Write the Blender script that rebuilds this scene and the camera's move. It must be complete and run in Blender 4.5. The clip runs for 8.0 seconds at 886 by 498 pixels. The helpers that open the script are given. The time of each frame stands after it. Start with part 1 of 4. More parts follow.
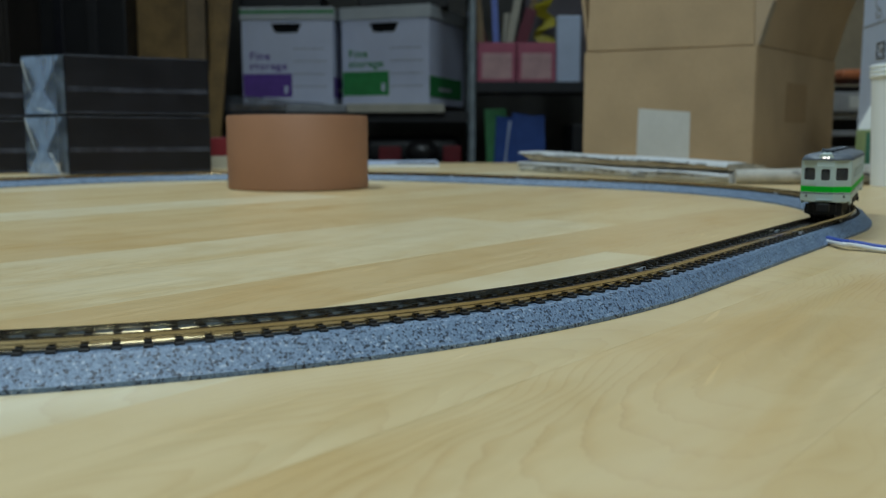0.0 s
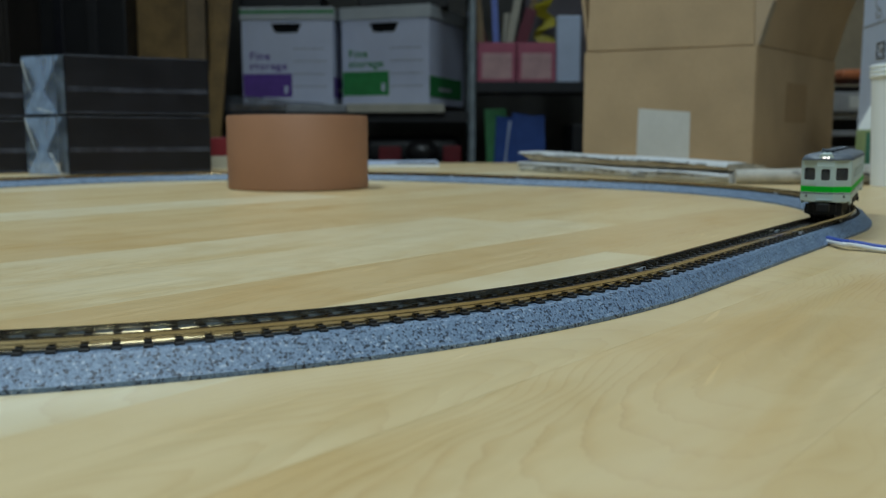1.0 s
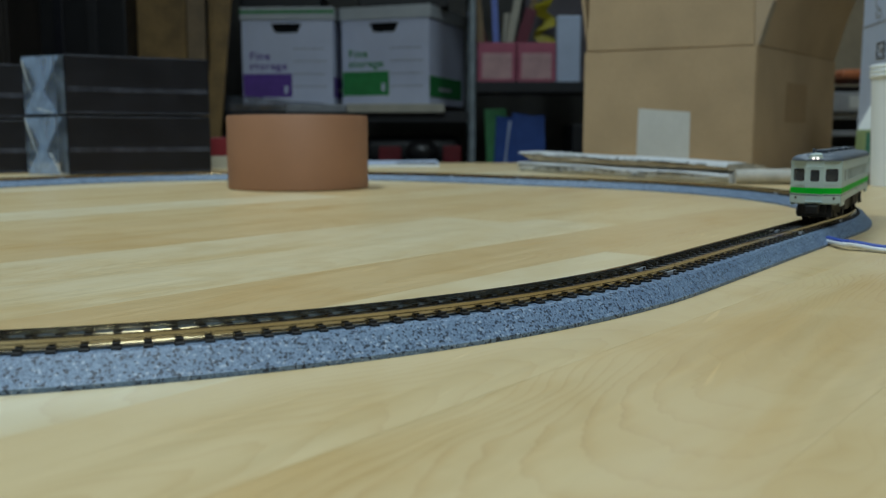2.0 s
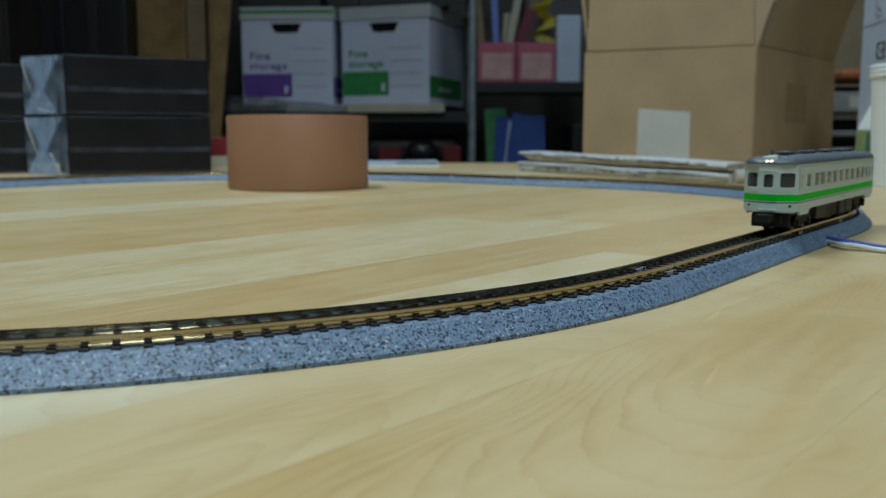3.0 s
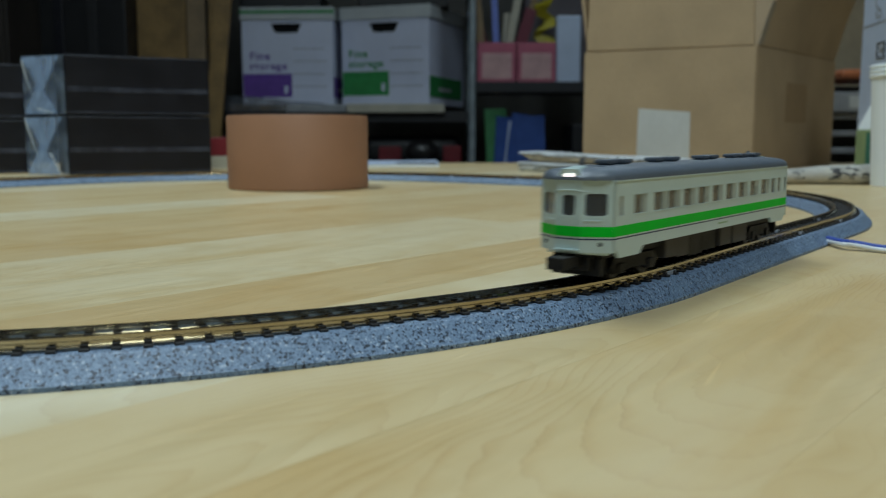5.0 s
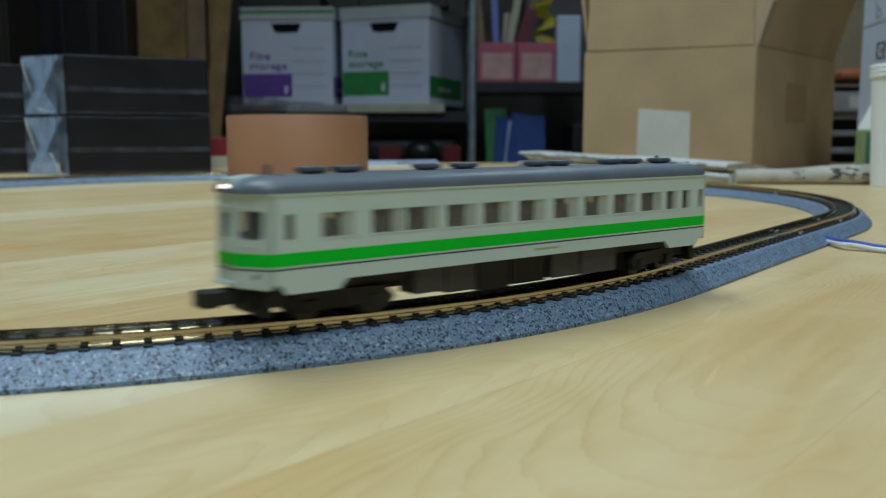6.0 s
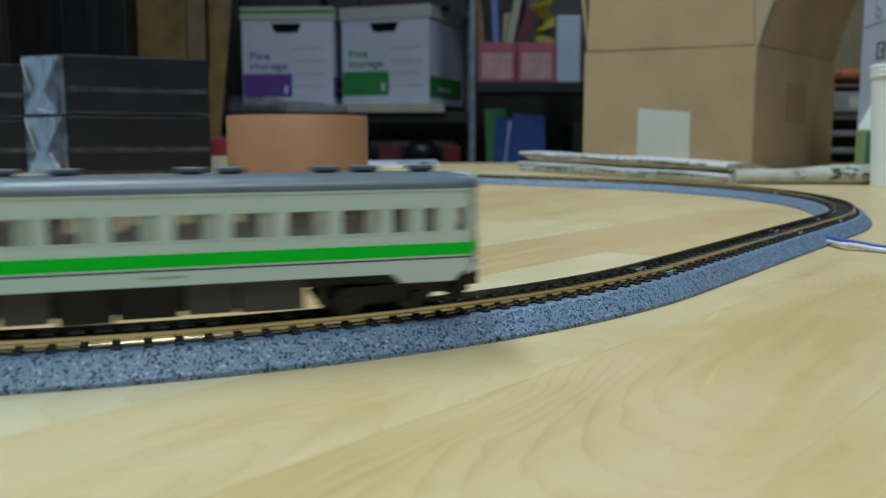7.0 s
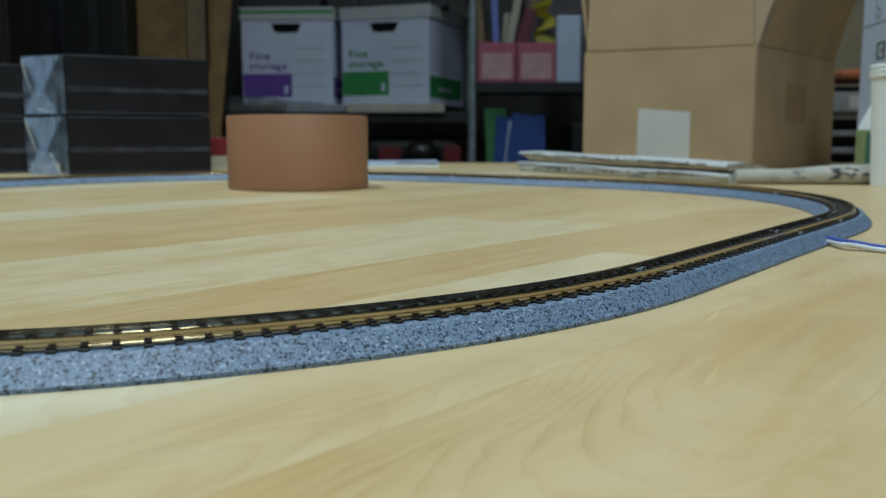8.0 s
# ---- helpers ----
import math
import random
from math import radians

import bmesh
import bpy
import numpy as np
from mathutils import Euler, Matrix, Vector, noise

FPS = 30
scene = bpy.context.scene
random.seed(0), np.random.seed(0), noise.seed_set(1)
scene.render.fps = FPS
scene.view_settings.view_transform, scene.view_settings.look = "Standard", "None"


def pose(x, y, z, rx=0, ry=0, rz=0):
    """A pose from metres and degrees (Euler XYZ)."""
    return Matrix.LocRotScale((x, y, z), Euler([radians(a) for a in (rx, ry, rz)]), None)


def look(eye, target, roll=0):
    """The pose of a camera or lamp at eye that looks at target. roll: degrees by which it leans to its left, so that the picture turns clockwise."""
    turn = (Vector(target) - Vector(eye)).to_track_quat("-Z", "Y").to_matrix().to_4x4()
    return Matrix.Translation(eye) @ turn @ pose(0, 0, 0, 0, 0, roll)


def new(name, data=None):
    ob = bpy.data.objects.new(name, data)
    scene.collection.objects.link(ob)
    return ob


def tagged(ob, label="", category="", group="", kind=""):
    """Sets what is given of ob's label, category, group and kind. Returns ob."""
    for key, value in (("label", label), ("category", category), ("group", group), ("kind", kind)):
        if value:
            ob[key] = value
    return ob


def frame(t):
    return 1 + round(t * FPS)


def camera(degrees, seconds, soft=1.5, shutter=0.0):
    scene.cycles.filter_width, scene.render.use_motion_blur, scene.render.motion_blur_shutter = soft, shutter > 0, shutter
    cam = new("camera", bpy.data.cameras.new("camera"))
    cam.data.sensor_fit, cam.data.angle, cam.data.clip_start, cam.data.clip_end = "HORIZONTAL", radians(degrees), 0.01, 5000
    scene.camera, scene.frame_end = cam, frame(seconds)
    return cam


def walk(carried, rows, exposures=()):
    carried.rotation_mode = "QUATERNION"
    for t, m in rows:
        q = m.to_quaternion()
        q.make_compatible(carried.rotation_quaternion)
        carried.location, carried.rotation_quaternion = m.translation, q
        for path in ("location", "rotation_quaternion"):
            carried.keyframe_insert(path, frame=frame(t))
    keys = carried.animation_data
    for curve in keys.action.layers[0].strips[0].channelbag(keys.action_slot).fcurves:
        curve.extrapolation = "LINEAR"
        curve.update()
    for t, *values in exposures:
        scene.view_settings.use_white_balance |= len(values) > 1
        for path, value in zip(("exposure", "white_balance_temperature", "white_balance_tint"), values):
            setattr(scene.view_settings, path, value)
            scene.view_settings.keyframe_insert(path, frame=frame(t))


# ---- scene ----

# camera: it stands still, just above the table top (table top is z = 0)
cam = camera(52.75, 8.0, soft=1.05, shutter=0.8)
cam.data.dof.use_dof = True
cam.data.dof.focus_distance = 0.235
cam.data.dof.aperture_fstop = 26
CAM = look((0, 0, 0.0431), (0, 1, 0.0431 - 0.12748))
walk(cam, [(0, CAM), (8.0, CAM)], exposures=[(0, 0.0), (4.7, 0.0), (5.8, 0.1), (6.5, 0.28), (7.1, 0.30), (7.6, 0.26), (8.0, 0.16)])

MM = 0.001
RAIL_TOP = 7.6
FLOOR_Z, CEIL_Z = -0.72, 1.72

# ------------------------------------------------------------------ world and lamps
world = bpy.data.worlds.new("world")
scene.world = world
world.use_nodes = True
world.node_tree.nodes["Background"].inputs[0].default_value = (0.5, 0.6, 0.75, 1)
world.node_tree.nodes["Background"].inputs[1].default_value = 0.03


def tube_lamp(name, x, y, watts, turn=0.0, length=1.15, width=0.22):
    data = bpy.data.lights.new(name, "AREA")
    data.shape, data.size, data.size_y = "RECTANGLE", length, width
    data.energy, data.color = watts, (0.73, 0.91, 1.0)
    ob = new(name, data)
    ob.matrix_world = pose(x, y, CEIL_Z - 0.085, 0, 0, turn)
    return ob


# all hang out of view; the third is added to brighten the shelves
LAMPS = [(-0.45, 0.68, 17.2, 90), (0.30, -0.6, 16.4, 90), (0.70, 2.35, 5.2, 90)]
for lx, ly, lw, lt in LAMPS:
    tube_lamp("tube_light", lx, ly, lw, lt)


# ------------------------------------------------------------------ materials
def nodes_of(name):
    m = bpy.data.materials.new(name)
    m.use_nodes = True
    nt = m.node_tree
    return m, nt, nt.nodes["Principled BSDF"]


def add(nt, kind, **values):
    n = nt.nodes.new(kind)
    for k, v in values.items():
        n.inputs[k.replace("_", " ")].default_value = v
    return n


def ramp(nt, src, stops):
    r = nt.nodes.new("ShaderNodeValToRGB")
    while len(r.color_ramp.elements) < len(stops):
        r.color_ramp.elements.new(0.5)
    for e, (pos, c) in zip(r.color_ramp.elements, stops):
        e.position, e.color = pos, (*c, 1)
    nt.links.new(src, r.inputs[0])
    return r.outputs[0]


def mixc(nt, kind, fac, a, b):
    n = nt.nodes.new("ShaderNodeMix")
    n.data_type, n.blend_type = "RGBA", kind
    for key, v in ((0, fac), (6, a), (7, b)):
        if isinstance(v, (int, float)):
            n.inputs[key].default_value = v
        elif isinstance(v, tuple):
            n.inputs[key].default_value = (*v, 1)
        else:
            nt.links.new(v, n.inputs[key])
    return n.outputs[2]


def coords(nt, scale=(1, 1, 1), rot=(0, 0, 0), space="Object", shift=False):
    tc = nt.nodes.new("ShaderNodeTexCoord")
    turn, mp = nt.nodes.new("ShaderNodeMapping"), nt.nodes.new("ShaderNodeMapping")
    turn.inputs["Rotation"].default_value = rot
    mp.inputs["Scale"].default_value = scale
    nt.links.new(tc.outputs[space], turn.inputs[0])
    nt.links.new(turn.outputs[0], mp.inputs[0])
    if shift:
        oi = nt.nodes.new("ShaderNodeObjectInfo")
        mul = nt.nodes.new("ShaderNodeMath")
        mul.operation, mul.inputs[1].default_value = "MULTIPLY", 37.0
        nt.links.new(oi.outputs["Random"], mul.inputs[0])
        nt.links.new(mul.outputs[0], mp.inputs["Location"])
    return mp.outputs[0]


def bump(nt, bsdf, height, strength, dist=0.001):
    b = add(nt, "ShaderNodeBump", Strength=strength, Distance=dist)
    nt.links.new(height, b.inputs["Height"])
    nt.links.new(b.outputs[0], bsdf.inputs["Normal"])


def plain(name, col, rough=0.5, metal=0.0, vary=0.15, scale=40.0, relief=0.1, fine=8.0, dist=0.0005, **extra):
    """A worn plain surface: blotches, fine grain, uneven gloss and a little relief."""
    m, nt, b = nodes_of(name)
    c = coords(nt)
    big, small = add(nt, "ShaderNodeTexNoise", Scale=scale, Detail=4.0), add(nt, "ShaderNodeTexNoise", Scale=scale * fine, Detail=3.0)
    for n in (big, small):
        nt.links.new(c, n.inputs["Vector"])
    lo, hi = tuple(max(0, x * (1 - vary)) for x in col), tuple(min(1, x * (1 + vary)) for x in col)
    base = ramp(nt, big.outputs[0], [(0.3, lo), (0.7, hi)])
    grain = ramp(nt, small.outputs[0], [(0.35, (1 - vary / 2,) * 3), (0.65, (1, 1, 1))])
    nt.links.new(mixc(nt, "MULTIPLY", 1.0, base, grain), b.inputs["Base Color"])
    r = ramp(nt, big.outputs[0], [(0.3, (rough * 0.88,) * 3), (0.7, (min(1, rough * 1.12),) * 3)])
    nt.links.new(r, b.inputs["Roughness"])
    b.inputs["Metallic"].default_value = metal
    for k, v in extra.items():
        b.inputs[k.replace("_", " ")].default_value = v
    if relief:
        bump(nt, b, small.outputs[0], relief, dist)
    return m


def glow(name, col, strength):
    m, nt, b = nodes_of(name)
    b.inputs["Base Color"].default_value = (*col, 1)
    b.inputs["Emission Color"].default_value = (*col, 1)
    b.inputs["Emission Strength"].default_value = strength
    return m


def wood_staves(name):
    """Pine: a stave's colour holds its tone (red), how strongly its rings show (green) and where along it they close (blue)."""
    m, nt, b = nodes_of(name)
    oi = nt.nodes.new("ShaderNodeObjectInfo")
    sep = nt.nodes.new("ShaderNodeSeparateColor")
    nt.links.new(oi.outputs["Color"], sep.inputs[0])
    # the palest stop is greyed to carry the sheen on the table too
    tone = ramp(nt, sep.outputs[0], [(0.0, (0.640, 0.425, 0.190)), (0.3, (0.690, 0.505, 0.258)), (0.65, (0.735, 0.57, 0.312)), (1.0, (0.80, 0.695, 0.47))])
    # growth rings: long nested ovals, bent a little by the grain
    shift = nt.nodes.new("ShaderNodeMath")
    shift.operation, shift.inputs[1].default_value = "SUBTRACT", 0.5
    nt.links.new(sep.outputs[2], shift.inputs[0])
    comb = nt.nodes.new("ShaderNodeCombineXYZ")
    nt.links.new(shift.outputs[0], comb.inputs[0])
    away = nt.nodes.new("ShaderNodeVectorMath")
    away.operation = "SUBTRACT"
    tc = nt.nodes.new("ShaderNodeTexCoord")
    nt.links.new(tc.outputs["Object"], away.inputs[0])
    nt.links.new(comb.outputs[0], away.inputs[1])
    sway = add(nt, "ShaderNodeTexNoise", Scale=1.0, Detail=2.0)
    nt.links.new(coords(nt, (14, 30, 30), shift=True), sway.inputs["Vector"])
    bend = nt.nodes.new("ShaderNodeVectorMath")
    bend.operation, bend.inputs[1].default_value = "MULTIPLY", (0.0, 0.034, 0.0)
    nt.links.new(sway.outputs["Color"], bend.inputs[0])
    bent = nt.nodes.new("ShaderNodeVectorMath")
    bent.operation = "ADD"
    nt.links.new(away.outputs[0], bent.inputs[0])
    nt.links.new(bend.outputs[0], bent.inputs[1])
    squash = nt.nodes.new("ShaderNodeMapping")
    squash.inputs["Location"].default_value = (0, -0.006, 0)
    squash.inputs["Scale"].default_value = (0.14, 1.0, 0.0)
    nt.links.new(bent.outputs[0], squash.inputs[0])
    figure = add(nt, "ShaderNodeTexWave", Scale=180.0, Distortion=1.6, Detail=2.0)
    figure.wave_type, figure.rings_direction, figure.wave_profile = "RINGS", "SPHERICAL", "SAW"
    figure.inputs["Detail Scale"].default_value = 3.0
    nt.links.new(squash.outputs[0], figure.inputs["Vector"])
    rings = ramp(nt, figure.outputs["Fac"], [(0.0, (1, 1, 1)), (0.60, (0.97, 0.95, 0.92)), (0.88, (0.82, 0.68, 0.50)), (0.95, (0.66, 0.46, 0.29)), (1.0, (0.98, 0.97, 0.95))])
    patch = add(nt, "ShaderNodeTexNoise", Scale=1.0, Detail=2.0)
    nt.links.new(coords(nt, (11, 34, 34), shift=True), patch.inputs["Vector"])
    where = ramp(nt, patch.outputs[0], [(0.36, (0.22,) * 3), (0.60, (1.0,) * 3)])
    share = nt.nodes.new("ShaderNodeMath")
    share.operation = "MULTIPLY"
    nt.links.new(where, share.inputs[0])
    nt.links.new(sep.outputs[1], share.inputs[1])
    # stains, flecks, fibres and scratches
    lean = (0, 0, radians(-3))
    broad = add(nt, "ShaderNodeTexNoise", Scale=1.0, Detail=4.0, Distortion=0.9)
    nt.links.new(coords(nt, (7.0, 30, 30), lean, shift=True), broad.inputs["Vector"])
    streak = ramp(nt, broad.outputs[0], [(0.30, (0.89, 0.79, 0.62)), (0.45, (0.97, 0.945, 0.90)), (0.60, (1.0, 1.0, 1.0)), (0.75, (1.03, 1.05, 1.09))])
    cloud = add(nt, "ShaderNodeTexNoise", Scale=1.0, Detail=3.0, Distortion=0.8)
    nt.links.new(coords(nt, (34, 46, 46), lean, shift=True), cloud.inputs["Vector"])
    blotch = ramp(nt, cloud.outputs[0], [(0.32, (0.90, 0.83, 0.71)), (0.56, (0.99, 0.985, 0.975)), (0.75, (1.0, 1.01, 1.03))])
    fine = add(nt, "ShaderNodeTexNoise", Scale=1.0, Detail=4.0)
    nt.links.new(coords(nt, (18.0, 420, 420), lean, shift=True), fine.inputs["Vector"])
    hair = ramp(nt, fine.outputs[0], [(0.35, (0.91, 0.88, 0.82)), (0.6, (1, 1, 1))])
    scratch = add(nt, "ShaderNodeTexNoise", Scale=1.0, Detail=1.0)
    nt.links.new(coords(nt, (26, 330, 330), (0, 0, radians(-12)), shift=True), scratch.inputs["Vector"])
    marks = ramp(nt, scratch.outputs[0], [(0.74, (1, 1, 1)), (0.79, (1.16, 1.18, 1.2))])
    col = mixc(nt, "MULTIPLY", 0.8, tone, streak)
    col = mixc(nt, "MULTIPLY", 0.55, col, blotch)
    col = mixc(nt, "MULTIPLY", share.outputs[0], col, rings)
    col = mixc(nt, "MULTIPLY", 0.3, col, hair)
    col = mixc(nt, "MULTIPLY", 0.8, col, marks)
    nt.links.new(col, b.inputs["Base Color"])
    nt.links.new(ramp(nt, fine.outputs[0], [(0.3, (0.34,) * 3), (0.7, (0.46,) * 3)]), b.inputs["Roughness"])
    b.inputs["Coat Weight"].default_value = 0.2
    b.inputs["Coat Roughness"].default_value = 0.25
    bump(nt, b, fine.outputs[0], 0.10, 0.0002)
    return m


def ballast_plastic(name):
    m, nt, b = nodes_of(name)
    c = coords(nt)
    v1, v4 = add(nt, "ShaderNodeTexVoronoi", Scale=2100.0), add(nt, "ShaderNodeTexVoronoi", Scale=3500.0)
    v3 = add(nt, "ShaderNodeTexNoise", Scale=45.0, Detail=3.0)
    for n in (v1, v3, v4):
        nt.links.new(c, n.inputs["Vector"])
    sep, sep2 = nt.nodes.new("ShaderNodeSeparateColor"), nt.nodes.new("ShaderNodeSeparateColor")
    nt.links.new(v1.outputs["Color"], sep.inputs[0])
    nt.links.new(v4.outputs["Color"], sep2.inputs[0])
    grains = ramp(nt, sep.outputs[0], [(0.0, (0.022, 0.034, 0.055)), (0.15, (0.032, 0.05, 0.085)), (0.19, (0.150, 0.222, 0.325)), (0.6, (0.205, 0.295, 0.420)), (0.93, (0.250, 0.34, 0.47)), (0.965, (0.42, 0.50, 0.61))])
    dust = ramp(nt, sep2.outputs[1], [(0.0, (0.40, 0.42, 0.46)), (0.16, (0.5, 0.52, 0.56)), (0.22, (0.93, 0.94, 0.95)), (0.9, (1, 1, 1))])
    tone = ramp(nt, v3.outputs[0], [(0.3, (0.84, 0.86, 0.9)), (0.7, (1, 1, 1))])
    col = mixc(nt, "MULTIPLY", 0.9, grains, dust)
    nt.links.new(mixc(nt, "MULTIPLY", 1.0, col, tone), b.inputs["Base Color"])
    b.inputs["Roughness"].default_value = 0.45
    bump(nt, b, v1.outputs["Distance"], 0.35, 0.0002)
    return m


def clear(name, col=(1, 1, 1), rough=0.03, ior=1.45, through_share=1.0):
    m, nt, b = nodes_of(name)
    b.inputs["Base Color"].default_value = (*col, 1)
    b.inputs["Roughness"].default_value = rough
    b.inputs["IOR"].default_value = ior
    b.inputs["Transmission Weight"].default_value = through_share
    return m


def film_wrap(name, col=(0.47, 0.62, 0.86), thin=0.06, thick=0.45):
    """Crinkled clear plastic film: mostly see-through, milky in the folds."""
    m, nt, b = nodes_of(name)
    c = coords(nt)
    n = add(nt, "ShaderNodeTexNoise", Scale=28.0, Detail=4.0, Distortion=1.5)
    nt.links.new(c, n.inputs["Vector"])
    b.inputs["Base Color"].default_value = (*col, 1)
    b.inputs["Roughness"].default_value = 0.22
    nt.links.new(ramp(nt, n.outputs[0], [(0.35, (thin,) * 3), (0.7, (thick,) * 3)]), b.inputs["Alpha"])
    bump(nt, b, n.outputs[0], 0.5, 0.004)
    return m


def milky_film(name):
    """Clear film lying double: cloudy pale blue, streaked."""
    m, nt, b = nodes_of(name)
    n = add(nt, "ShaderNodeTexNoise", Scale=1.0, Detail=3.0, Distortion=1.0)
    nt.links.new(coords(nt, (60, 60, 24)), n.inputs["Vector"])
    b.inputs["Base Color"].default_value = (0.40, 0.56, 0.84, 1)
    b.inputs["Roughness"].default_value = 0.2
    nt.links.new(ramp(nt, n.outputs[0], [(0.30, (0.20,) * 3), (0.70, (0.75,) * 3)]), b.inputs["Alpha"])
    bump(nt, b, n.outputs[0], 0.6, 0.004)
    return m


def cardboard(name, col=(0.455, 0.33, 0.20)):
    m, nt, b = nodes_of(name)
    c = coords(nt)
    big = add(nt, "ShaderNodeTexNoise", Scale=14.0, Detail=5.0)
    fib = add(nt, "ShaderNodeTexNoise", Scale=700.0, Detail=2.0)
    wave = add(nt, "ShaderNodeTexWave", Scale=45.0, Distortion=0.4)
    wave.bands_direction = "X"
    for n in (big, fib, wave):
        nt.links.new(c, n.inputs["Vector"])
    base = ramp(nt, big.outputs[0], [(0.3, tuple(x * 0.90 for x in col)), (0.7, tuple(x * 1.08 for x in col))])
    g = ramp(nt, fib.outputs[0], [(0.3, (0.88, 0.87, 0.85)), (0.7, (1, 1, 1))])
    nt.links.new(mixc(nt, "MULTIPLY", 1.0, base, g), b.inputs["Base Color"])
    b.inputs["Roughness"].default_value = 0.8
    bump(nt, b, wave.outputs["Fac"], 0.06, 0.0006)
    return m


def rail_metal(name):
    m, nt, b = nodes_of(name)
    c = coords(nt, (90, 90, 900))
    n = add(nt, "ShaderNodeTexNoise", Scale=1.0, Detail=4.0)
    nt.links.new(c, n.inputs["Vector"])
    nt.links.new(ramp(nt, n.outputs[0], [(0.3, (0.43, 0.37, 0.265)), (0.7, (0.57, 0.505, 0.38))]), b.inputs["Base Color"])
    nt.links.new(ramp(nt, n.outputs[0], [(0.3, (0.14,) * 3), (0.7, (0.26,) * 3)]), b.inputs["Roughness"])
    b.inputs["Metallic"].default_value = 1.0
    return m


WOOD = wood_staves("pine_staves")
BALLAST = ballast_plastic("ballast_plastic")
RAIL = rail_metal("nickel_rail")
TIE = plain("tie_plastic", (0.018, 0.016, 0.015), 0.55, scale=300)
JOINER = plain("joiner_metal", (0.42, 0.45, 0.5), 0.4, 0.3, scale=200)
TAPE = plain("tape_cloth", (0.42, 0.215, 0.125), 0.55, vary=0.06, scale=25, fine=30, relief=0.15)
TAPE_CORE = plain("tape_core_card", (0.30, 0.2, 0.12), 0.85)
CARD = cardboard("cardboard")
CARD_CUT = plain("cardboard_edge", (0.37, 0.25, 0.135), 0.9, scale=200)
PACK_TAPE = plain("packing_tape", (0.40, 0.34, 0.26), 0.2, scale=30, vary=0.12)
LABEL_PAPER = plain("label_paper", (0.56, 0.57, 0.56), 0.6, scale=20, vary=0.06)
PAPER = plain("newsprint", (0.60, 0.62, 0.63), 0.85, scale=60, vary=0.1)
MARK_GREEN = plain("mark_green", (0.30, 0.46, 0.28), 0.5)
# page edges, darkened and browned to hold the shade on the newspaper's side
PAPER_EDGE_SHADED = plain("newsprint_edge_shaded", (0.50, 0.445, 0.355), 0.9, scale=90, vary=0.25, fine=12)
# the same newsprint with the roll's shade mixed into its colour
ROLL_SHADED = plain("newsprint_roll_shaded", (0.50, 0.48, 0.43), 0.85, scale=70, vary=0.22)
PRINT = plain("print_ink", (0.06, 0.06, 0.065), 0.8)
PRINT_GREY = plain("print_grey", (0.26, 0.26, 0.26), 0.8)
BLACK_CASE = plain("black_case", (0.0058, 0.0060, 0.0120), 0.42, scale=30, vary=0.25)
FILM = film_wrap("clear_film")
MILKY = milky_film("milky_film")
SEAM = plain("film_seam", (0.055, 0.060, 0.082), 0.22, scale=60, vary=0.4)
BODY = plain("body_cream", (0.525, 0.645, 0.63), 0.33, vary=0.03, scale=60, relief=0.03)
ROOF = plain("roof_grey", (0.125, 0.15, 0.185), 0.42, vary=0.08, scale=80, relief=0.08)
VENT = plain("vent_grey", (0.125, 0.145, 0.175), 0.5, scale=100)
GREEN = plain("stripe_green", (0.002, 0.56, 0.03), 0.5, vary=0.05, scale=80, relief=0.02, Specular_IOR_Level=0.12)
NAVY = plain("stripe_navy", (0.02, 0.035, 0.11), 0.4, scale=80)
UNDER = plain("underframe_black", (0.007, 0.0065, 0.0065), 0.6, scale=200)
GEAR = plain("gear_grey", (0.060, 0.055, 0.052), 0.6, scale=150)
WHEEL = plain("wheel_steel", (0.028, 0.026, 0.025), 0.45, 0.3, scale=150)
INSIDE = plain("interior_brown", (0.045, 0.039, 0.038), 0.7, scale=100)
PANE = clear("window_glazing", (0.66, 0.66, 0.65), 0.04, through_share=0.94)
# grey-green of the reflection in the car's clear side glazing, as a colour
PANE_SHEEN = plain("glazing_sheen", (0.35, 0.40, 0.37), 0.3, vary=0.08, scale=150)
LENS = glow("lamp_lens", (1.0, 0.92, 0.86), 1.7)
WHITE_CARD = plain("white_card", (0.60, 0.64, 0.80), 0.6, vary=0.05, scale=10)
LID_CARD = plain("lid_card", (0.50, 0.53, 0.55), 0.6, vary=0.05, scale=10)
PURPLE = plain("print_purple", (0.13, 0.055, 0.34), 0.6, scale=30)
PRINT_GREEN = plain("print_green", (0.03, 0.26, 0.07), 0.6, scale=30)
HOLE_SHADE = plain("hole_shade", (0.01, 0.01, 0.012), 0.9)
STEEL = plain("shelf_steel", (0.30, 0.35, 0.38), 0.4, 0.25, scale=40)
SHELF_DARK = plain("shelf_dark", (0.022, 0.022, 0.025), 0.5, 0.2, scale=40)
PINK = plain("pink_plastic", (0.42, 0.10, 0.16), 0.5, scale=20)
PINK_PALE = plain("pink_label", (0.56, 0.34, 0.34), 0.6, scale=20)
YELLOW = plain("yellow_plastic", (0.36, 0.30, 0.015), 0.5, scale=30)
RED = plain("red_plastic", (0.20, 0.012, 0.02), 0.5, scale=30)
MAROON = plain("maroon_card", (0.16, 0.03, 0.05), 0.6, scale=30)
BLUE = plain("blue_folder", (0.04, 0.095, 0.34), 0.5, scale=20)
BLUE_PALE = plain("blue_pen", (0.16, 0.22, 0.60), 0.5, scale=20)
GREEN_FOLDER = plain("green_folder", (0.075, 0.25, 0.11), 0.5, scale=20)
GLOSS = plain("gloss_black", (0.022, 0.020, 0.022), 0.3, scale=20)
BLACK = plain("black_plastic", (0.006, 0.006, 0.008), 0.5, scale=20)
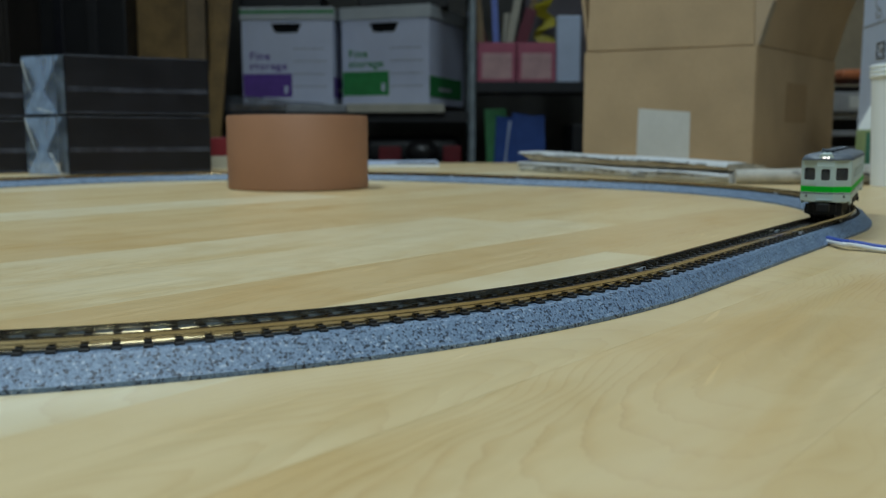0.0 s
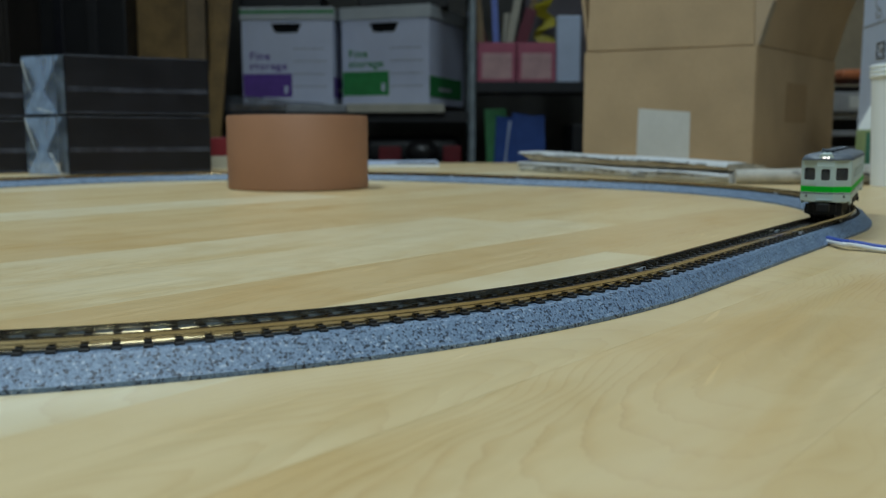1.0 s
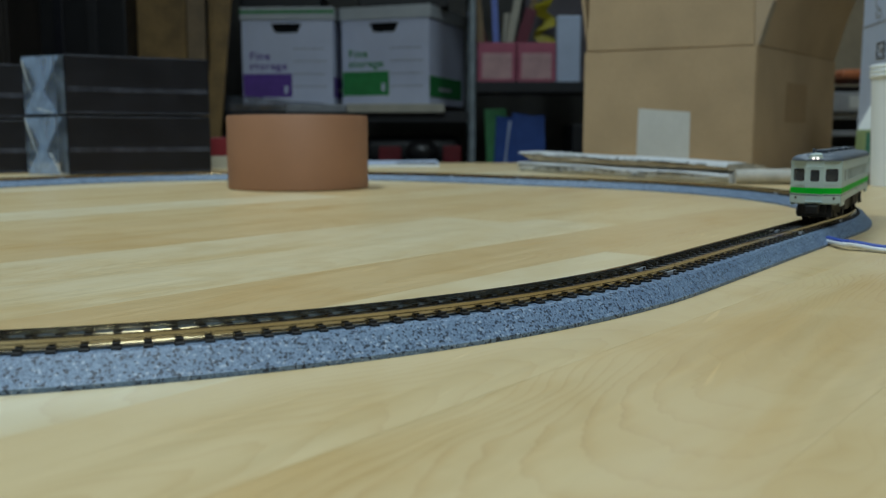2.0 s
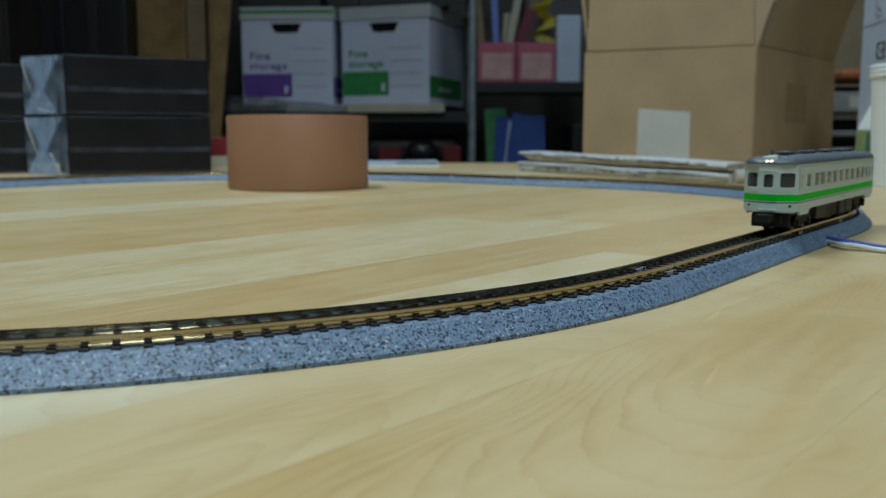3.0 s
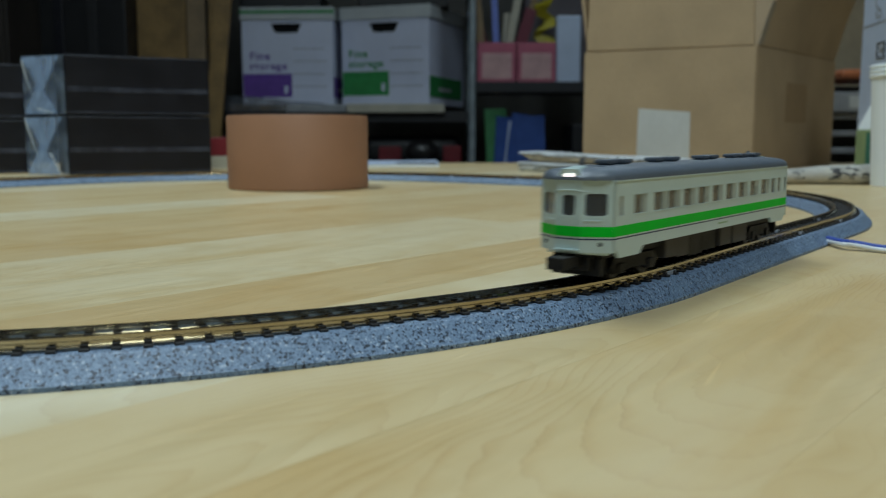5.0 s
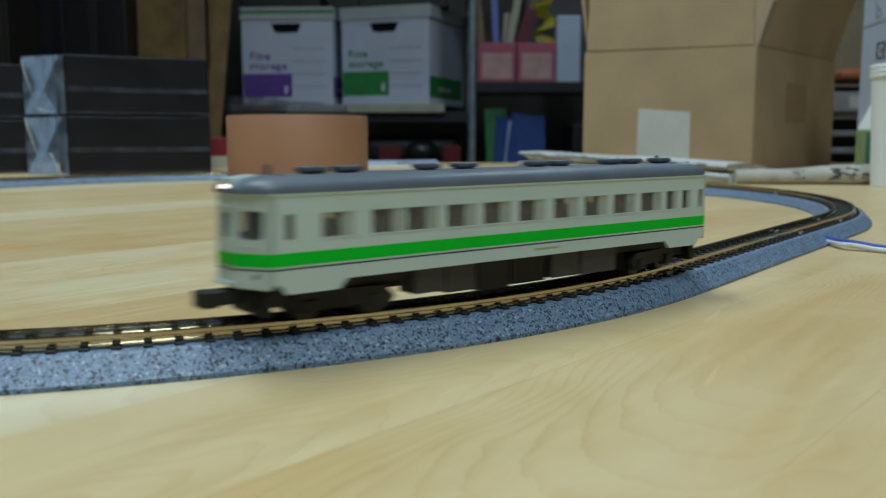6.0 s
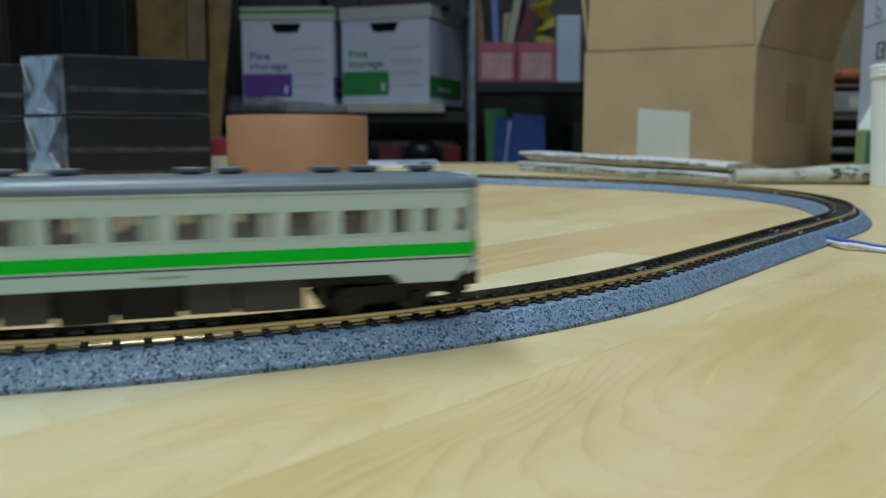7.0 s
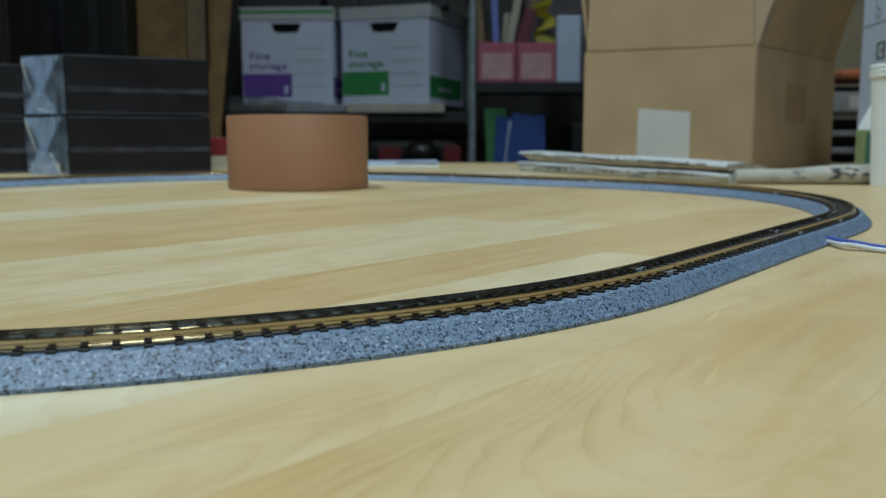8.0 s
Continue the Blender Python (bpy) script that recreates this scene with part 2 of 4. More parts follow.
WHITE = plain("white_plastic", (0.90, 0.96, 1.0), 0.4, vary=0.03, scale=15)
FROST = plain("white_bag", (0.50, 0.58, 0.74), 0.5, vary=0.06, scale=12)
CRATE = plain("grey_crate", (0.17, 0.15, 0.17), 0.6, scale=14)
CARTON = plain("green_carton", (0.27, 0.36, 0.17), 0.6, scale=30)
CARTON_DARK = plain("green_print", (0.03, 0.17, 0.12), 0.6, scale=30)
BEIGE = plain("beige_panel", (0.30, 0.245, 0.16), 0.7, scale=10)
BROWN = plain("brown_wood", (0.27, 0.165, 0.058), 0.6, scale=12, vary=0.3)
BROWN_DARK = plain("dark_wood", (0.024, 0.018, 0.014), 0.6, scale=8, vary=0.3)
PALE_BOARD = plain("pale_board", (0.46, 0.43, 0.35), 0.6, scale=20, vary=0.1)
SMOKE = film_wrap("smoky_film", (0.10, 0.11, 0.13), 0.28, 0.62)
PALE_WOOD = plain("pale_wood", (0.26, 0.18, 0.10), 0.6, scale=12, vary=0.2)
WALL = plain("wall_paint", (0.13, 0.125, 0.115), 0.8, scale=4)
FLOORING = plain("floor_vinyl", (0.20, 0.17, 0.14), 0.5, scale=5)
CEILING = plain("ceiling_board", (0.62, 0.62, 0.60), 0.9, scale=6)
FIXTURE = plain("fixture_white", (0.7, 0.7, 0.7), 0.5)
WIRE_BLUE = plain("wire_blue", (0.04, 0.09, 0.42), 0.4)
WIRE_WHITE = plain("wire_white", (0.72, 0.74, 0.76), 0.4)
ORANGE = plain("orange_cloth", (0.42, 0.13, 0.05), 0.7)
GREY_TRAY = plain("grey_tray", (0.30, 0.31, 0.33), 0.5)


# ------------------------------------------------------------------ mesh helpers
def mesh_of(name, bm, material):
    bmesh.ops.recalc_face_normals(bm, faces=bm.faces)
    me = bpy.data.meshes.new(name)
    bm.to_mesh(me)
    bm.free()
    me.materials.append(material)
    return me


def part(name, bm, material, parent=None, label="", smooth=False):
    me = mesh_of(name, bm, material)
    if smooth:
        me.polygons.foreach_set("use_smooth", [True] * len(me.polygons))
        me.set_sharp_from_angle(angle=radians(35))
    ob = new(name, me)
    ob.parent = parent
    return tagged(ob, label)


def empty(name, m, label, category, group="", kind=""):
    ob = new(name)
    ob.empty_display_size = 0.02
    ob.matrix_world = m
    return tagged(ob, label, category, group, kind)


def box(x0, x1, y0, y1, z0, z1, bevel=0.0, bm=None, seg=2):
    """A box; all edges rounded by bevel."""
    out = bm or bmesh.new()
    made = bmesh.ops.create_cube(out, size=1.0)["verts"]
    for v in made:
        v.co = Vector(((x0 + x1) / 2 + v.co.x * (x1 - x0), (y0 + y1) / 2 + v.co.y * (y1 - y0), (z0 + z1) / 2 + v.co.z * (z1 - z0)))
    if bevel:
        edges = list({e for v in made for e in v.link_edges})
        bmesh.ops.bevel(out, geom=edges, offset=bevel, segments=seg, affect="EDGES", profile=0.5)
    return out


def lathe(profile, steps=48, bm=None, centre=(0, 0)):
    """Turns a closed (radius, height) outline round the z axis."""
    out = bm or bmesh.new()
    rings = []
    for i in range(steps):
        a = 2 * math.pi * i / steps
        rings.append([out.verts.new((centre[0] + r * math.cos(a), centre[1] + r * math.sin(a), z)) for r, z in profile])
    n = len(profile)
    for i in range(steps):
        p, q = rings[i], rings[(i + 1) % steps]
        for j in range(n):
            k = (j + 1) % n
            out.faces.new((p[j], q[j], q[k], p[k]))
    return out


def solid_lathe(profile, steps=40):
    """Turns an open outline, from axis to axis, round the z axis."""
    out = lathe([(max(r, 1e-5), z) for r, z in profile], steps)
    return out


def prism(points, z0, z1, bm=None):
    """An upright prism on a convex outline of (x, y)."""
    out = bm or bmesh.new()
    lo, hi = [out.verts.new((x, y, z0)) for x, y in points], [out.verts.new((x, y, z1)) for x, y in points]
    out.faces.new(hi)
    out.faces.new(lo[::-1])
    n = len(points)
    for i in range(n):
        out.faces.new((lo[i], lo[(i + 1) % n], hi[(i + 1) % n], hi[i]))
    return out


def loft(sections, bm=None, caps=True):
    """Joins closed outlines of equal count."""
    out = bm or bmesh.new()
    rings = [[out.verts.new(p) for p in s] for s in sections]
    n = len(rings[0])
    for a, b in zip(rings, rings[1:]):
        for j in range(n):
            out.faces.new((a[j], a[(j + 1) % n], b[(j + 1) % n], b[j]))
    if caps:
        out.faces.new(rings[0][::-1])
        out.faces.new(rings[-1])
    return out


def tube(points, radius, steps=8, bm=None):
    """A round bar along points."""
    pts = [Vector(p) for p in points]
    sections = []
    for i, p in enumerate(pts):
        d = (pts[min(i + 1, len(pts) - 1)] - pts[max(i - 1, 0)]).normalized()
        side = d.cross(Vector((0, 0, 1)))
        side = side.normalized() if side.length > 1e-4 else Vector((1, 0, 0))
        up = side.cross(d)
        sections.append([p + radius * (math.cos(2 * math.pi * k / steps) * side + math.sin(2 * math.pi * k / steps) * up) for k in range(steps)])
    return loft(sections, bm)


def panel(u0, u1, w0, w1, holes, place, thick):
    """A flat sheet with true openings. holes: (u0, u1, w0, w1); place(u, w, d) gives the point d behind the face."""
    us = sorted({u0, u1, *[h[0] for h in holes], *[h[1] for h in holes]})
    ws = sorted({w0, w1, *[h[2] for h in holes], *[h[3] for h in holes]})
    bm = bmesh.new()
    grid = {}

    def v(i, j, k):
        if (i, j, k) not in grid:
            grid[i, j, k] = bm.verts.new(place(us[i], ws[j], thick * k))
        return grid[i, j, k]

    def solid(i, j):
        if not (0 <= i < len(us) - 1 and 0 <= j < len(ws) - 1):
            return False
        cu, cw = (us[i] + us[i + 1]) / 2, (ws[j] + ws[j + 1]) / 2
        return not any(a < cu < b and c < cw < d for a, b, c, d in holes)

    for i in range(len(us) - 1):
        for j in range(len(ws) - 1):
            if not solid(i, j):
                continue
            bm.faces.new((v(i, j, 0), v(i + 1, j, 0), v(i + 1, j + 1, 0), v(i, j + 1, 0)))
            bm.faces.new((v(i, j, 1), v(i, j + 1, 1), v(i + 1, j + 1, 1), v(i + 1, j, 1)))
            for di, dj, a, b in ((-1, 0, (0, 0), (0, 1)), (1, 0, (1, 0), (1, 1)), (0, -1, (0, 0), (1, 0)), (0, 1, (0, 1), (1, 1))):
                if not solid(i + di, j + dj):
                    bm.faces.new((v(i + a[0], j + a[1], 0), v(i + b[0], j + b[1], 0), v(i + b[0], j + b[1], 1), v(i + a[0], j + a[1], 1)))
    return bm


def words(text, size, m, material, parent, label=""):
    """Flat lettering in the built-in font, as a mesh."""
    cu = bpy.data.curves.new("lettering", "FONT")
    cu.body, cu.size, cu.extrude = text, size, 0.0004
    cu.offset, cu.space_character = size * 0.022, 1.2
    src = bpy.data.objects.new("lettering", cu)
    me = bpy.data.meshes.new_from_object(src)
    bpy.data.objects.remove(src)
    me.materials.clear()
    me.materials.append(material)
    ob = new("lettering", me)
    ob.parent, ob.matrix_local = parent, m
    return tagged(ob, label)


# ------------------------------------------------------------------ the room
def room():
    x0, x1, y0, y1, t = -2.3, 2.6, -1.9, 4.1, 0.1
    tagged(part("floor", box(x0 - t, x1 + t, y0 - t, y1 + t, FLOOR_Z - 0.1, FLOOR_Z), FLOORING), "brown vinyl floor of the workroom", "floor", kind="structure")
    tagged(part("ceiling", box(x0 - t, x1 + t, y0 - t, y1 + t, CEIL_Z, CEIL_Z + 0.1), CEILING), "off-white board ceiling of the workroom", "ceiling", kind="structure")
    for name, b in (("wall_north", (x0, x1, y1, y1 + t)), ("wall_south", (x0, x1, y0 - t, y0)), ("wall_west", (x0 - t, x0, y0 - t, y1 + t)), ("wall_east", (x1, x1 + t, y0 - t, y1 + t))):
        tagged(part(name, box(*b, FLOOR_Z + 0.002, CEIL_Z - 0.002), WALL), "dull beige painted wall of the workroom", "wall", kind="structure")


def ceiling_lights():
    for lx, ly, lw, lt in LAMPS:
        ob = empty("ceiling_light", pose(lx, ly, CEIL_Z, 0, 0, lt), "unseen white fluorescent ceiling light under the ceiling board", "lamp", "ceiling lights")
        part("housing", box(-0.62, 0.62, -0.13, 0.13, -0.07, -0.0005, 0.01), FIXTURE, ob)


room()
ceiling_lights()


# ------------------------------------------------------------------ the table of pine staves
TABLE = (-1.05, 1.15, -0.35, 1.41)
GRAIN = radians(50)
# lanes of staves that the table shows: inner and outer edge, then (where each stave ends, its tone)
# lanes 0.211 to 0.308 and 0.457 to 0.508: sheen painted into pale tones
LANES = {(0.038, 0.088): [(0.42, 0.60), (0.95, 0.5)], (0.088, 0.128): [(0.30, 0.66), (0.80, 0.5)], (0.128, 0.166): [(0.292, 0.96), (0.75, 0.5)], (0.166, 0.211): [(0.52, 0.30), (0.98, 0.6)],
         (0.211, 0.259): [(0.385, 0.86), (0.86, 0.68)], (0.259, 0.308): [(0.362, 0.86), (0.83, 0.62)], (0.308, 0.358): [(0.45, 0.36), (0.93, 0.55)], (0.358, 0.408): [(0.33, 0.42), (0.85, 0.5)],
         (0.408, 0.457): [(0.50, 0.7), (1.0, 0.75)], (0.457, 0.508): [(0.44, 1.0), (0.9, 0.6)], (0.508, 0.556): [(0.58, 0.7), (1.1, 0.75)]}


def clip_outline(poly, inside, cross):
    out = []
    for a, b in zip(poly, poly[1:] + poly[:1]):
        if inside(a):
            out.append(a)
        if inside(a) != inside(b):
            out.append(cross(a, b))
    return out


def to_rect(poly, x0, x1, y0, y1):
    def at(a, b, t):
        return (a[0] + (b[0] - a[0]) * t, a[1] + (b[1] - a[1]) * t)
    for axis, lim, sign in ((0, x0, 1), (0, x1, -1), (1, y0, 1), (1, y1, -1)):
        if poly:
            poly = clip_outline(poly, lambda p: sign * (p[axis] - lim) >= 0, lambda a, b: at(a, b, (lim - a[axis]) / (b[axis] - a[axis])))
    return poly


def table():
    x0, x1, y0, y1 = TABLE
    ob = empty("table", pose(0, 0.5, FLOOR_Z), "large pale pine table of glued staves, lightly scratched", "table")
    inv = ob.matrix_world.inverted()
    rng = random.Random(5)
    ca, sa = math.cos(GRAIN), math.sin(GRAIN)
    lanes = [(q0, q1, ends) for (q0, q1), ends in LANES.items()]
    for start, step, stop in ((0.038, -1, -1.15), (0.556, 1, 1.9)):
        q = start
        while step * q < step * stop:
            w = rng.uniform(0.042, 0.052)
            lanes.append((min(q, q + step * w), max(q, q + step * w), []))
            q += step * w
    for q0, q1, ends in lanes:
        cells = []
        p = -1.4 + rng.uniform(0, 0.5)
        if ends:
            cells = [(-0.95, -0.45, 0.6), (-0.45, -0.02, 0.6)] + [(a, b, tone) for a, (b, tone) in zip([-0.02] + [e[0] for e in ends], ends)]
            cells = [(-1.4, -0.95, 0.6)] + cells
            p = ends[-1][0]
        while p < 2.3:
            length = rng.uniform(0.38, 0.78)
            cells.append((p, p + length, rng.uniform(0.5, 0.7) if q0 < 0.1 else rng.choice((0.3, 0.5, 0.7, 0.85, 1.0))))
            p += length
        for a, b, tone in cells:
            quad = [(u * ca - w * sa, u * sa + w * ca) for u, w in ((a, q0), (b, q0), (b, q1), (a, q1))]
            poly = to_rect(quad, x0, x1, y0, y1)
            if len(poly) < 3:
                continue
            mx, my = sum(c[0] for c in quad) / 4, sum(c[1] for c in quad) / 4
            m = pose(mx, my, 0, 0, 0, math.degrees(GRAIN))
            mi = m.inverted()
            pts = [mi @ Vector((*c, 0)) for c in poly]
            cx, cy = sum(c.x for c in pts) / len(pts), sum(c.y for c in pts) / len(pts)
            bm = bmesh.new()
            shrunk = [(cx + (c.x - cx) * (1 - 0.000015 / max(0.02, abs(c.x - cx))), cy + (c.y - cy) * (1 - 0.000015 / max(0.004, abs(c.y - cy)))) for c in pts]
            prism(shrunk, -0.03, rng.uniform(-0.00001, 0.0), bm)
            st = part("stave", bm, WOOD, ob)
            st.matrix_local = inv @ m
            # the nearest lane carries the table's strongest ring figure
            strong, close = (0.36, 0.5 + 0.36 - (a + b) / 2) if q0 == 0.038 and a < 0.19 < b else (rng.uniform(0.10, 0.30), rng.uniform(0.2, 0.8))
            st.color = (tone, strong, close, 1)
    for lx, ly in ((x0 + 0.1, y0 + 0.1), (x1 - 0.1, y0 + 0.1), (x0 + 0.1, y1 - 0.1), (x1 - 0.1, y1 - 0.1)):
        leg = part("leg", box(-0.035, 0.035, -0.035, 0.035, 0, 0.689, 0.004), PALE_WOOD, ob)
        leg.matrix_local = inv @ pose(lx, ly, FLOOR_Z)
    apron = part("apron", panel(x0 + 0.06, x1 - 0.06, y0 + 0.06, y1 - 0.06, [(x0 + 0.09, x1 - 0.09, y0 + 0.09, y1 - 0.09)], lambda u, w, d: (u, w, -0.0301 - d), 0.07), PALE_WOOD, ob)
    apron.matrix_local = inv


# ------------------------------------------------------------------ the oval of model track
START, HEAD, RADIUS, SIDE_A, SIDE_B = Vector((60.3, 248.3)), 0.925, 249.0, 185.0, 144.0
QUARTER = RADIUS * math.pi / 2
LEGS = [(SIDE_A, 0), (QUARTER, 1), (SIDE_B, 0), (QUARTER, 1)] * 2
TOTAL = sum(a for a, k in LEGS)


def along(s):
    """Place (mm) and heading on the centre line, s mm from the start."""
    s %= TOTAL
    p, t = START.copy(), HEAD
    for length, bent in LEGS:
        d = min(s, length)
        if bent:
            c = p + RADIUS * Vector((-math.sin(t), math.cos(t)))
            t += d / RADIUS
            p = c + RADIUS * Vector((math.sin(t), -math.cos(t)))
        else:
            p = p + d * Vector((math.cos(t), math.sin(t)))
        s -= d
        if s <= 0:
            break
    return p, t


def swept(s0, s1, outline, origin, step):
    """Sweeps an outline of (outward offset, height) in mm along the track."""
    n = max(2, int(math.ceil((s1 - s0) / step)) + 1)
    sections = []
    for i in range(n):
        p, t = along(s0 + (s1 - s0) * i / (n - 1))
        side = Vector((math.sin(t), -math.cos(t)))
        sections.append([((p.x + r * side.x) * MM - origin.x, (p.y + r * side.y) * MM - origin.y, z * MM) for r, z in outline])
    return loft(sections)


BED = [(-12.7, 0), (12.7, 0), (12.7, 0.9), (12.3, 1.1), (9.0, 4.9), (8.4, 5.2), (-8.4, 5.2), (-9.0, 4.9), (-12.3, 1.1), (-12.7, 0.9)]


def rail_outline(c):
    return [(c - 0.95, 5.62), (c + 0.95, 5.62), (c + 0.95, 5.85), (c + 0.3, 6.15), (c + 0.3, 6.75), (c + 0.5, 6.95), (c + 0.5, 7.6), (c - 0.5, 7.6), (c - 0.5, 6.95), (c - 0.3, 6.75), (c - 0.3, 6.15), (c - 0.95, 5.85)]


def tie_mesh():
    bm = box(-0.0009, 0.0009, -0.0070, 0.0070, 0.0049, 0.00575, 0.00012, seg=1)
    for c in (-4.5, 4.5):
        for d in (-1.25, 1.25):
            box(-0.0007, 0.0007, (c + d - 0.38) * MM, (c + d + 0.38) * MM, 0.0056, 0.00632, bm=bm)
    return mesh_of("tie", bm, TIE)


def tracks():
    shared_tie = tie_mesh()
    cuts = [0, 124, SIDE_A, SIDE_A + QUARTER / 2, SIDE_A + QUARTER]
    s = SIDE_A + QUARTER
    cuts += [s + 72, s + 144, s + 144 + QUARTER / 2, s + 144 + QUARTER]
    s += 144 + QUARTER
    cuts += [s + 62, s + SIDE_A, s + SIDE_A + QUARTER / 2, s + SIDE_A + QUARTER]
    s += SIDE_A + QUARTER
    cuts += [s + 72, s + 144, s + 144 + QUARTER / 2, s + 144 + QUARTER]
    for i, (a, b) in enumerate(zip(cuts, cuts[1:])):
        p, t = along((a + b) / 2)
        bent = abs(along(b - 0.01)[1] - along(a + 0.01)[1]) > 0.01
        label = ("curved" if bent else "straight") + " model railway track on grey-blue speckled ballast"
        if i == 1:
            label = "short feeder track on grey-blue ballast with a wire socket"
        origin = Vector((p.x * MM, p.y * MM, 0))
        ob = empty("track_section", Matrix.Translation(origin), label, "model track", "track sections of the oval")
        g = 0.12
        part("roadbed", swept(a + g, b - g, BED, origin, 3.0 if bent else 200), BALLAST, ob, "grey-blue speckled plastic ballast", True)
        for c in (-4.5, 4.5):
            part("rail", swept(a + g, b - g, rail_outline(c), origin, 3.0 if bent else 200), RAIL, ob, "brassy metal rail", True)
        count = round((b - a) / 5.3)
        for k in range(count):
            p, t = along(a + (b - a) * (k + 0.5) / count)
            tie = new("tie", shared_tie)
            tie.parent = ob
            tie.matrix_local = Matrix.Translation(-origin) @ pose(p.x * MM, p.y * MM, 0, 0, 0, math.degrees(t))
        # joiner blocks at the end of the section
        for c in (-4.5, 4.5):
            for d in (-1.25, 1.25):
                bm = bmesh.new()
                pa, ta = along(b - 4.2)
                box(-0.0030, 0.0030, (c + d - 0.35) * MM, (c + d + 0.35) * MM, 0.0052, 0.0064, 0.0002, bm, 1)
                j = part("rail_joiner", bm, JOINER, ob, "pale metal rail joiner")
                j.matrix_local = Matrix.Translation(-origin) @ pose(pa.x * MM, pa.y * MM, 0, 0, 0, math.degrees(ta))


def feeder_wire():
    """The twin wire that leaves the feeder track."""
    p, t = along(137)
    side = Vector((math.sin(t), -math.cos(t)))
    ob = empty("feeder_wire", pose(0, 0, 0), "blue and white twin wire lying on the table", "wire")
    a = (p + side * 11.8) * MM
    ctrl = [(a.x, a.y, 0.0020), (0.1515, 0.3365, 0.0023), (0.1540, 0.3345, 0.0023), (0.1570, 0.3322, 0.0019), (0.1600, 0.3285, 0.0015), (0.1635, 0.3240, 0.0014), (0.1720, 0.3130, 0.0014), (0.24, 0.270, 0.0014), (0.40, 0.25, 0.0014)]
    pts = []
    for i in range(len(ctrl) - 1):
        p0, p1, p2, p3 = (Vector(ctrl[max(0, min(len(ctrl) - 1, i + k))]) for k in (-1, 0, 1, 2))
        for k in range(6):
            u = k / 6
            pts.append(0.5 * (2 * p1 + (p2 - p0) * u + (2 * p0 - 5 * p1 + 4 * p2 - p3) * u * u + (3 * p1 - p0 - 3 * p2 + p3) * u ** 3))
    off = Vector((0.0003, 0.0009, 0.0))
    part("blue_wire", tube([q + off + Vector((0, 0, 0.0006)) for q in pts], 0.0010, 10), WIRE_BLUE, ob, "blue insulated wire", True)
    part("white_wire", tube([q - off - Vector((0, 0, 0.0003)) for q in pts], 0.0010, 10), WIRE_WHITE, ob, "white insulated wire", True)


table()
tracks()
feeder_wire()


# ------------------------------------------------------------------ things on the table
def tape_roll():
    ob = empty("tape_roll", pose(-0.1193, 0.741, 0), "brown cloth packing tape roll lying flat on the table", "tape")
    r, h = 0.0572, 0.0587
    part("tape", lathe([(0.039, 0.0006), (r - 0.0006, 0.0004), (r, 0.0012), (r, h - 0.0010), (r - 0.0006, h), (0.039, h)], 96), TAPE, ob, smooth=True)
    part("core", lathe([(0.0372, 0.0), (0.0389, 0.0), (0.0389, h + 0.0004), (0.0372, h + 0.0004)], 64), TAPE_CORE, ob, "grey-brown card core", True)


def wrapped_case(m, width, depth, height, label):
    """A black case in clear film, whose gathered end stands off the case in a wedge."""
    ob = empty("wrapped_case", m, label, "case", "black wrapped cases")
    part("case", box(0, width, 0, depth, 0, height - 0.001, 0.002), BLACK_CASE, ob)
    for z, tall in ((height * 0.37, 0.0055), (0.001, 0.0022), (height - 0.0035, 0.0016)):
        part("film_band", box(0.002, width - 0.002, -0.0007, -0.0002, z, z + tall, 0.0001), SEAM, ob, "glossy grey film seam")
    rng = random.Random(round(m.translation.z * 1000) + 3)
    tip = Vector((-0.0374, 0.0429))
    h = height - 0.002

    def on(f, z, off=0.0):
        """A point on the wedge's outer sheet: f from the case's corner to the tip."""
        return (tip.x * f - 0.75 * off, tip.y * f - 0.65 * off, z)

    bm = bmesh.new()
    n, k = 10, 9
    grid = [[bm.verts.new(on(i / n, h * j / k, 0.0016 * (rng.random() - 0.5) * (0 < i < n))) for j in range(k + 1)] for i in range(n + 1)]
    back = [bm.verts.new((-0.0006, depth - 0.002, h * j / k)) for j in range(k + 1)]
    for i in range(n):
        for j in range(k):
            bm.faces.new((grid[i][j], grid[i + 1][j], grid[i + 1][j + 1], grid[i][j + 1]))
    for j in range(k):
        bm.faces.new((grid[n][j], back[j], back[j + 1], grid[n][j + 1]))
    bm.faces.new([grid[i][k] for i in range(n + 1)] + [back[k]])
    part("film_sheet", bm, FILM, ob, "crinkled clear plastic film")
    # folded tucks, milky where the film lies double; white slivers paint glints on its creases
    low = m.translation.z < 0.02
    glints = (((0.98, 0.97), (0.955, 0.97), (0.65, 0.20)), ((0.40, 0.38), (0.375, 0.38), (0.15, 0.02))) if low else (((0.98, 0.93), (0.955, 0.93), (0.77, 0.34)), ((0.64, 0.12), (0.62, 0.07), (0.18, 0.01)))
    tucks = (((0.06, 0.99), (0.98, 0.97), (0.52, 0.36)), ((0.94, 0.01), (0.16, 0.01), (0.60, 0.58)))
    for name, pts in [("film_tuck", t) for t in tucks] + [("film_glint", t) for t in glints]:
        pts = [(f, z * h) for f, z in pts]
        bm = bmesh.new()
        a, c = [bm.verts.new(on(f, z, 0.0022)) for f, z in pts], [bm.verts.new(on(f, z, 0.0026)) for f, z in pts]
        bm.faces.new(a)
        bm.faces.new(c[::-1])
        for q in range(3):
            bm.faces.new((a[q], a[(q + 1) % 3], c[(q + 1) % 3], c[q]))
        part(name, bm, MILKY if name == "film_tuck" else WHITE, ob, "folded triangle of clear film" if name == "film_tuck" else "white sliver painted as the glint on a film crease")
    return ob


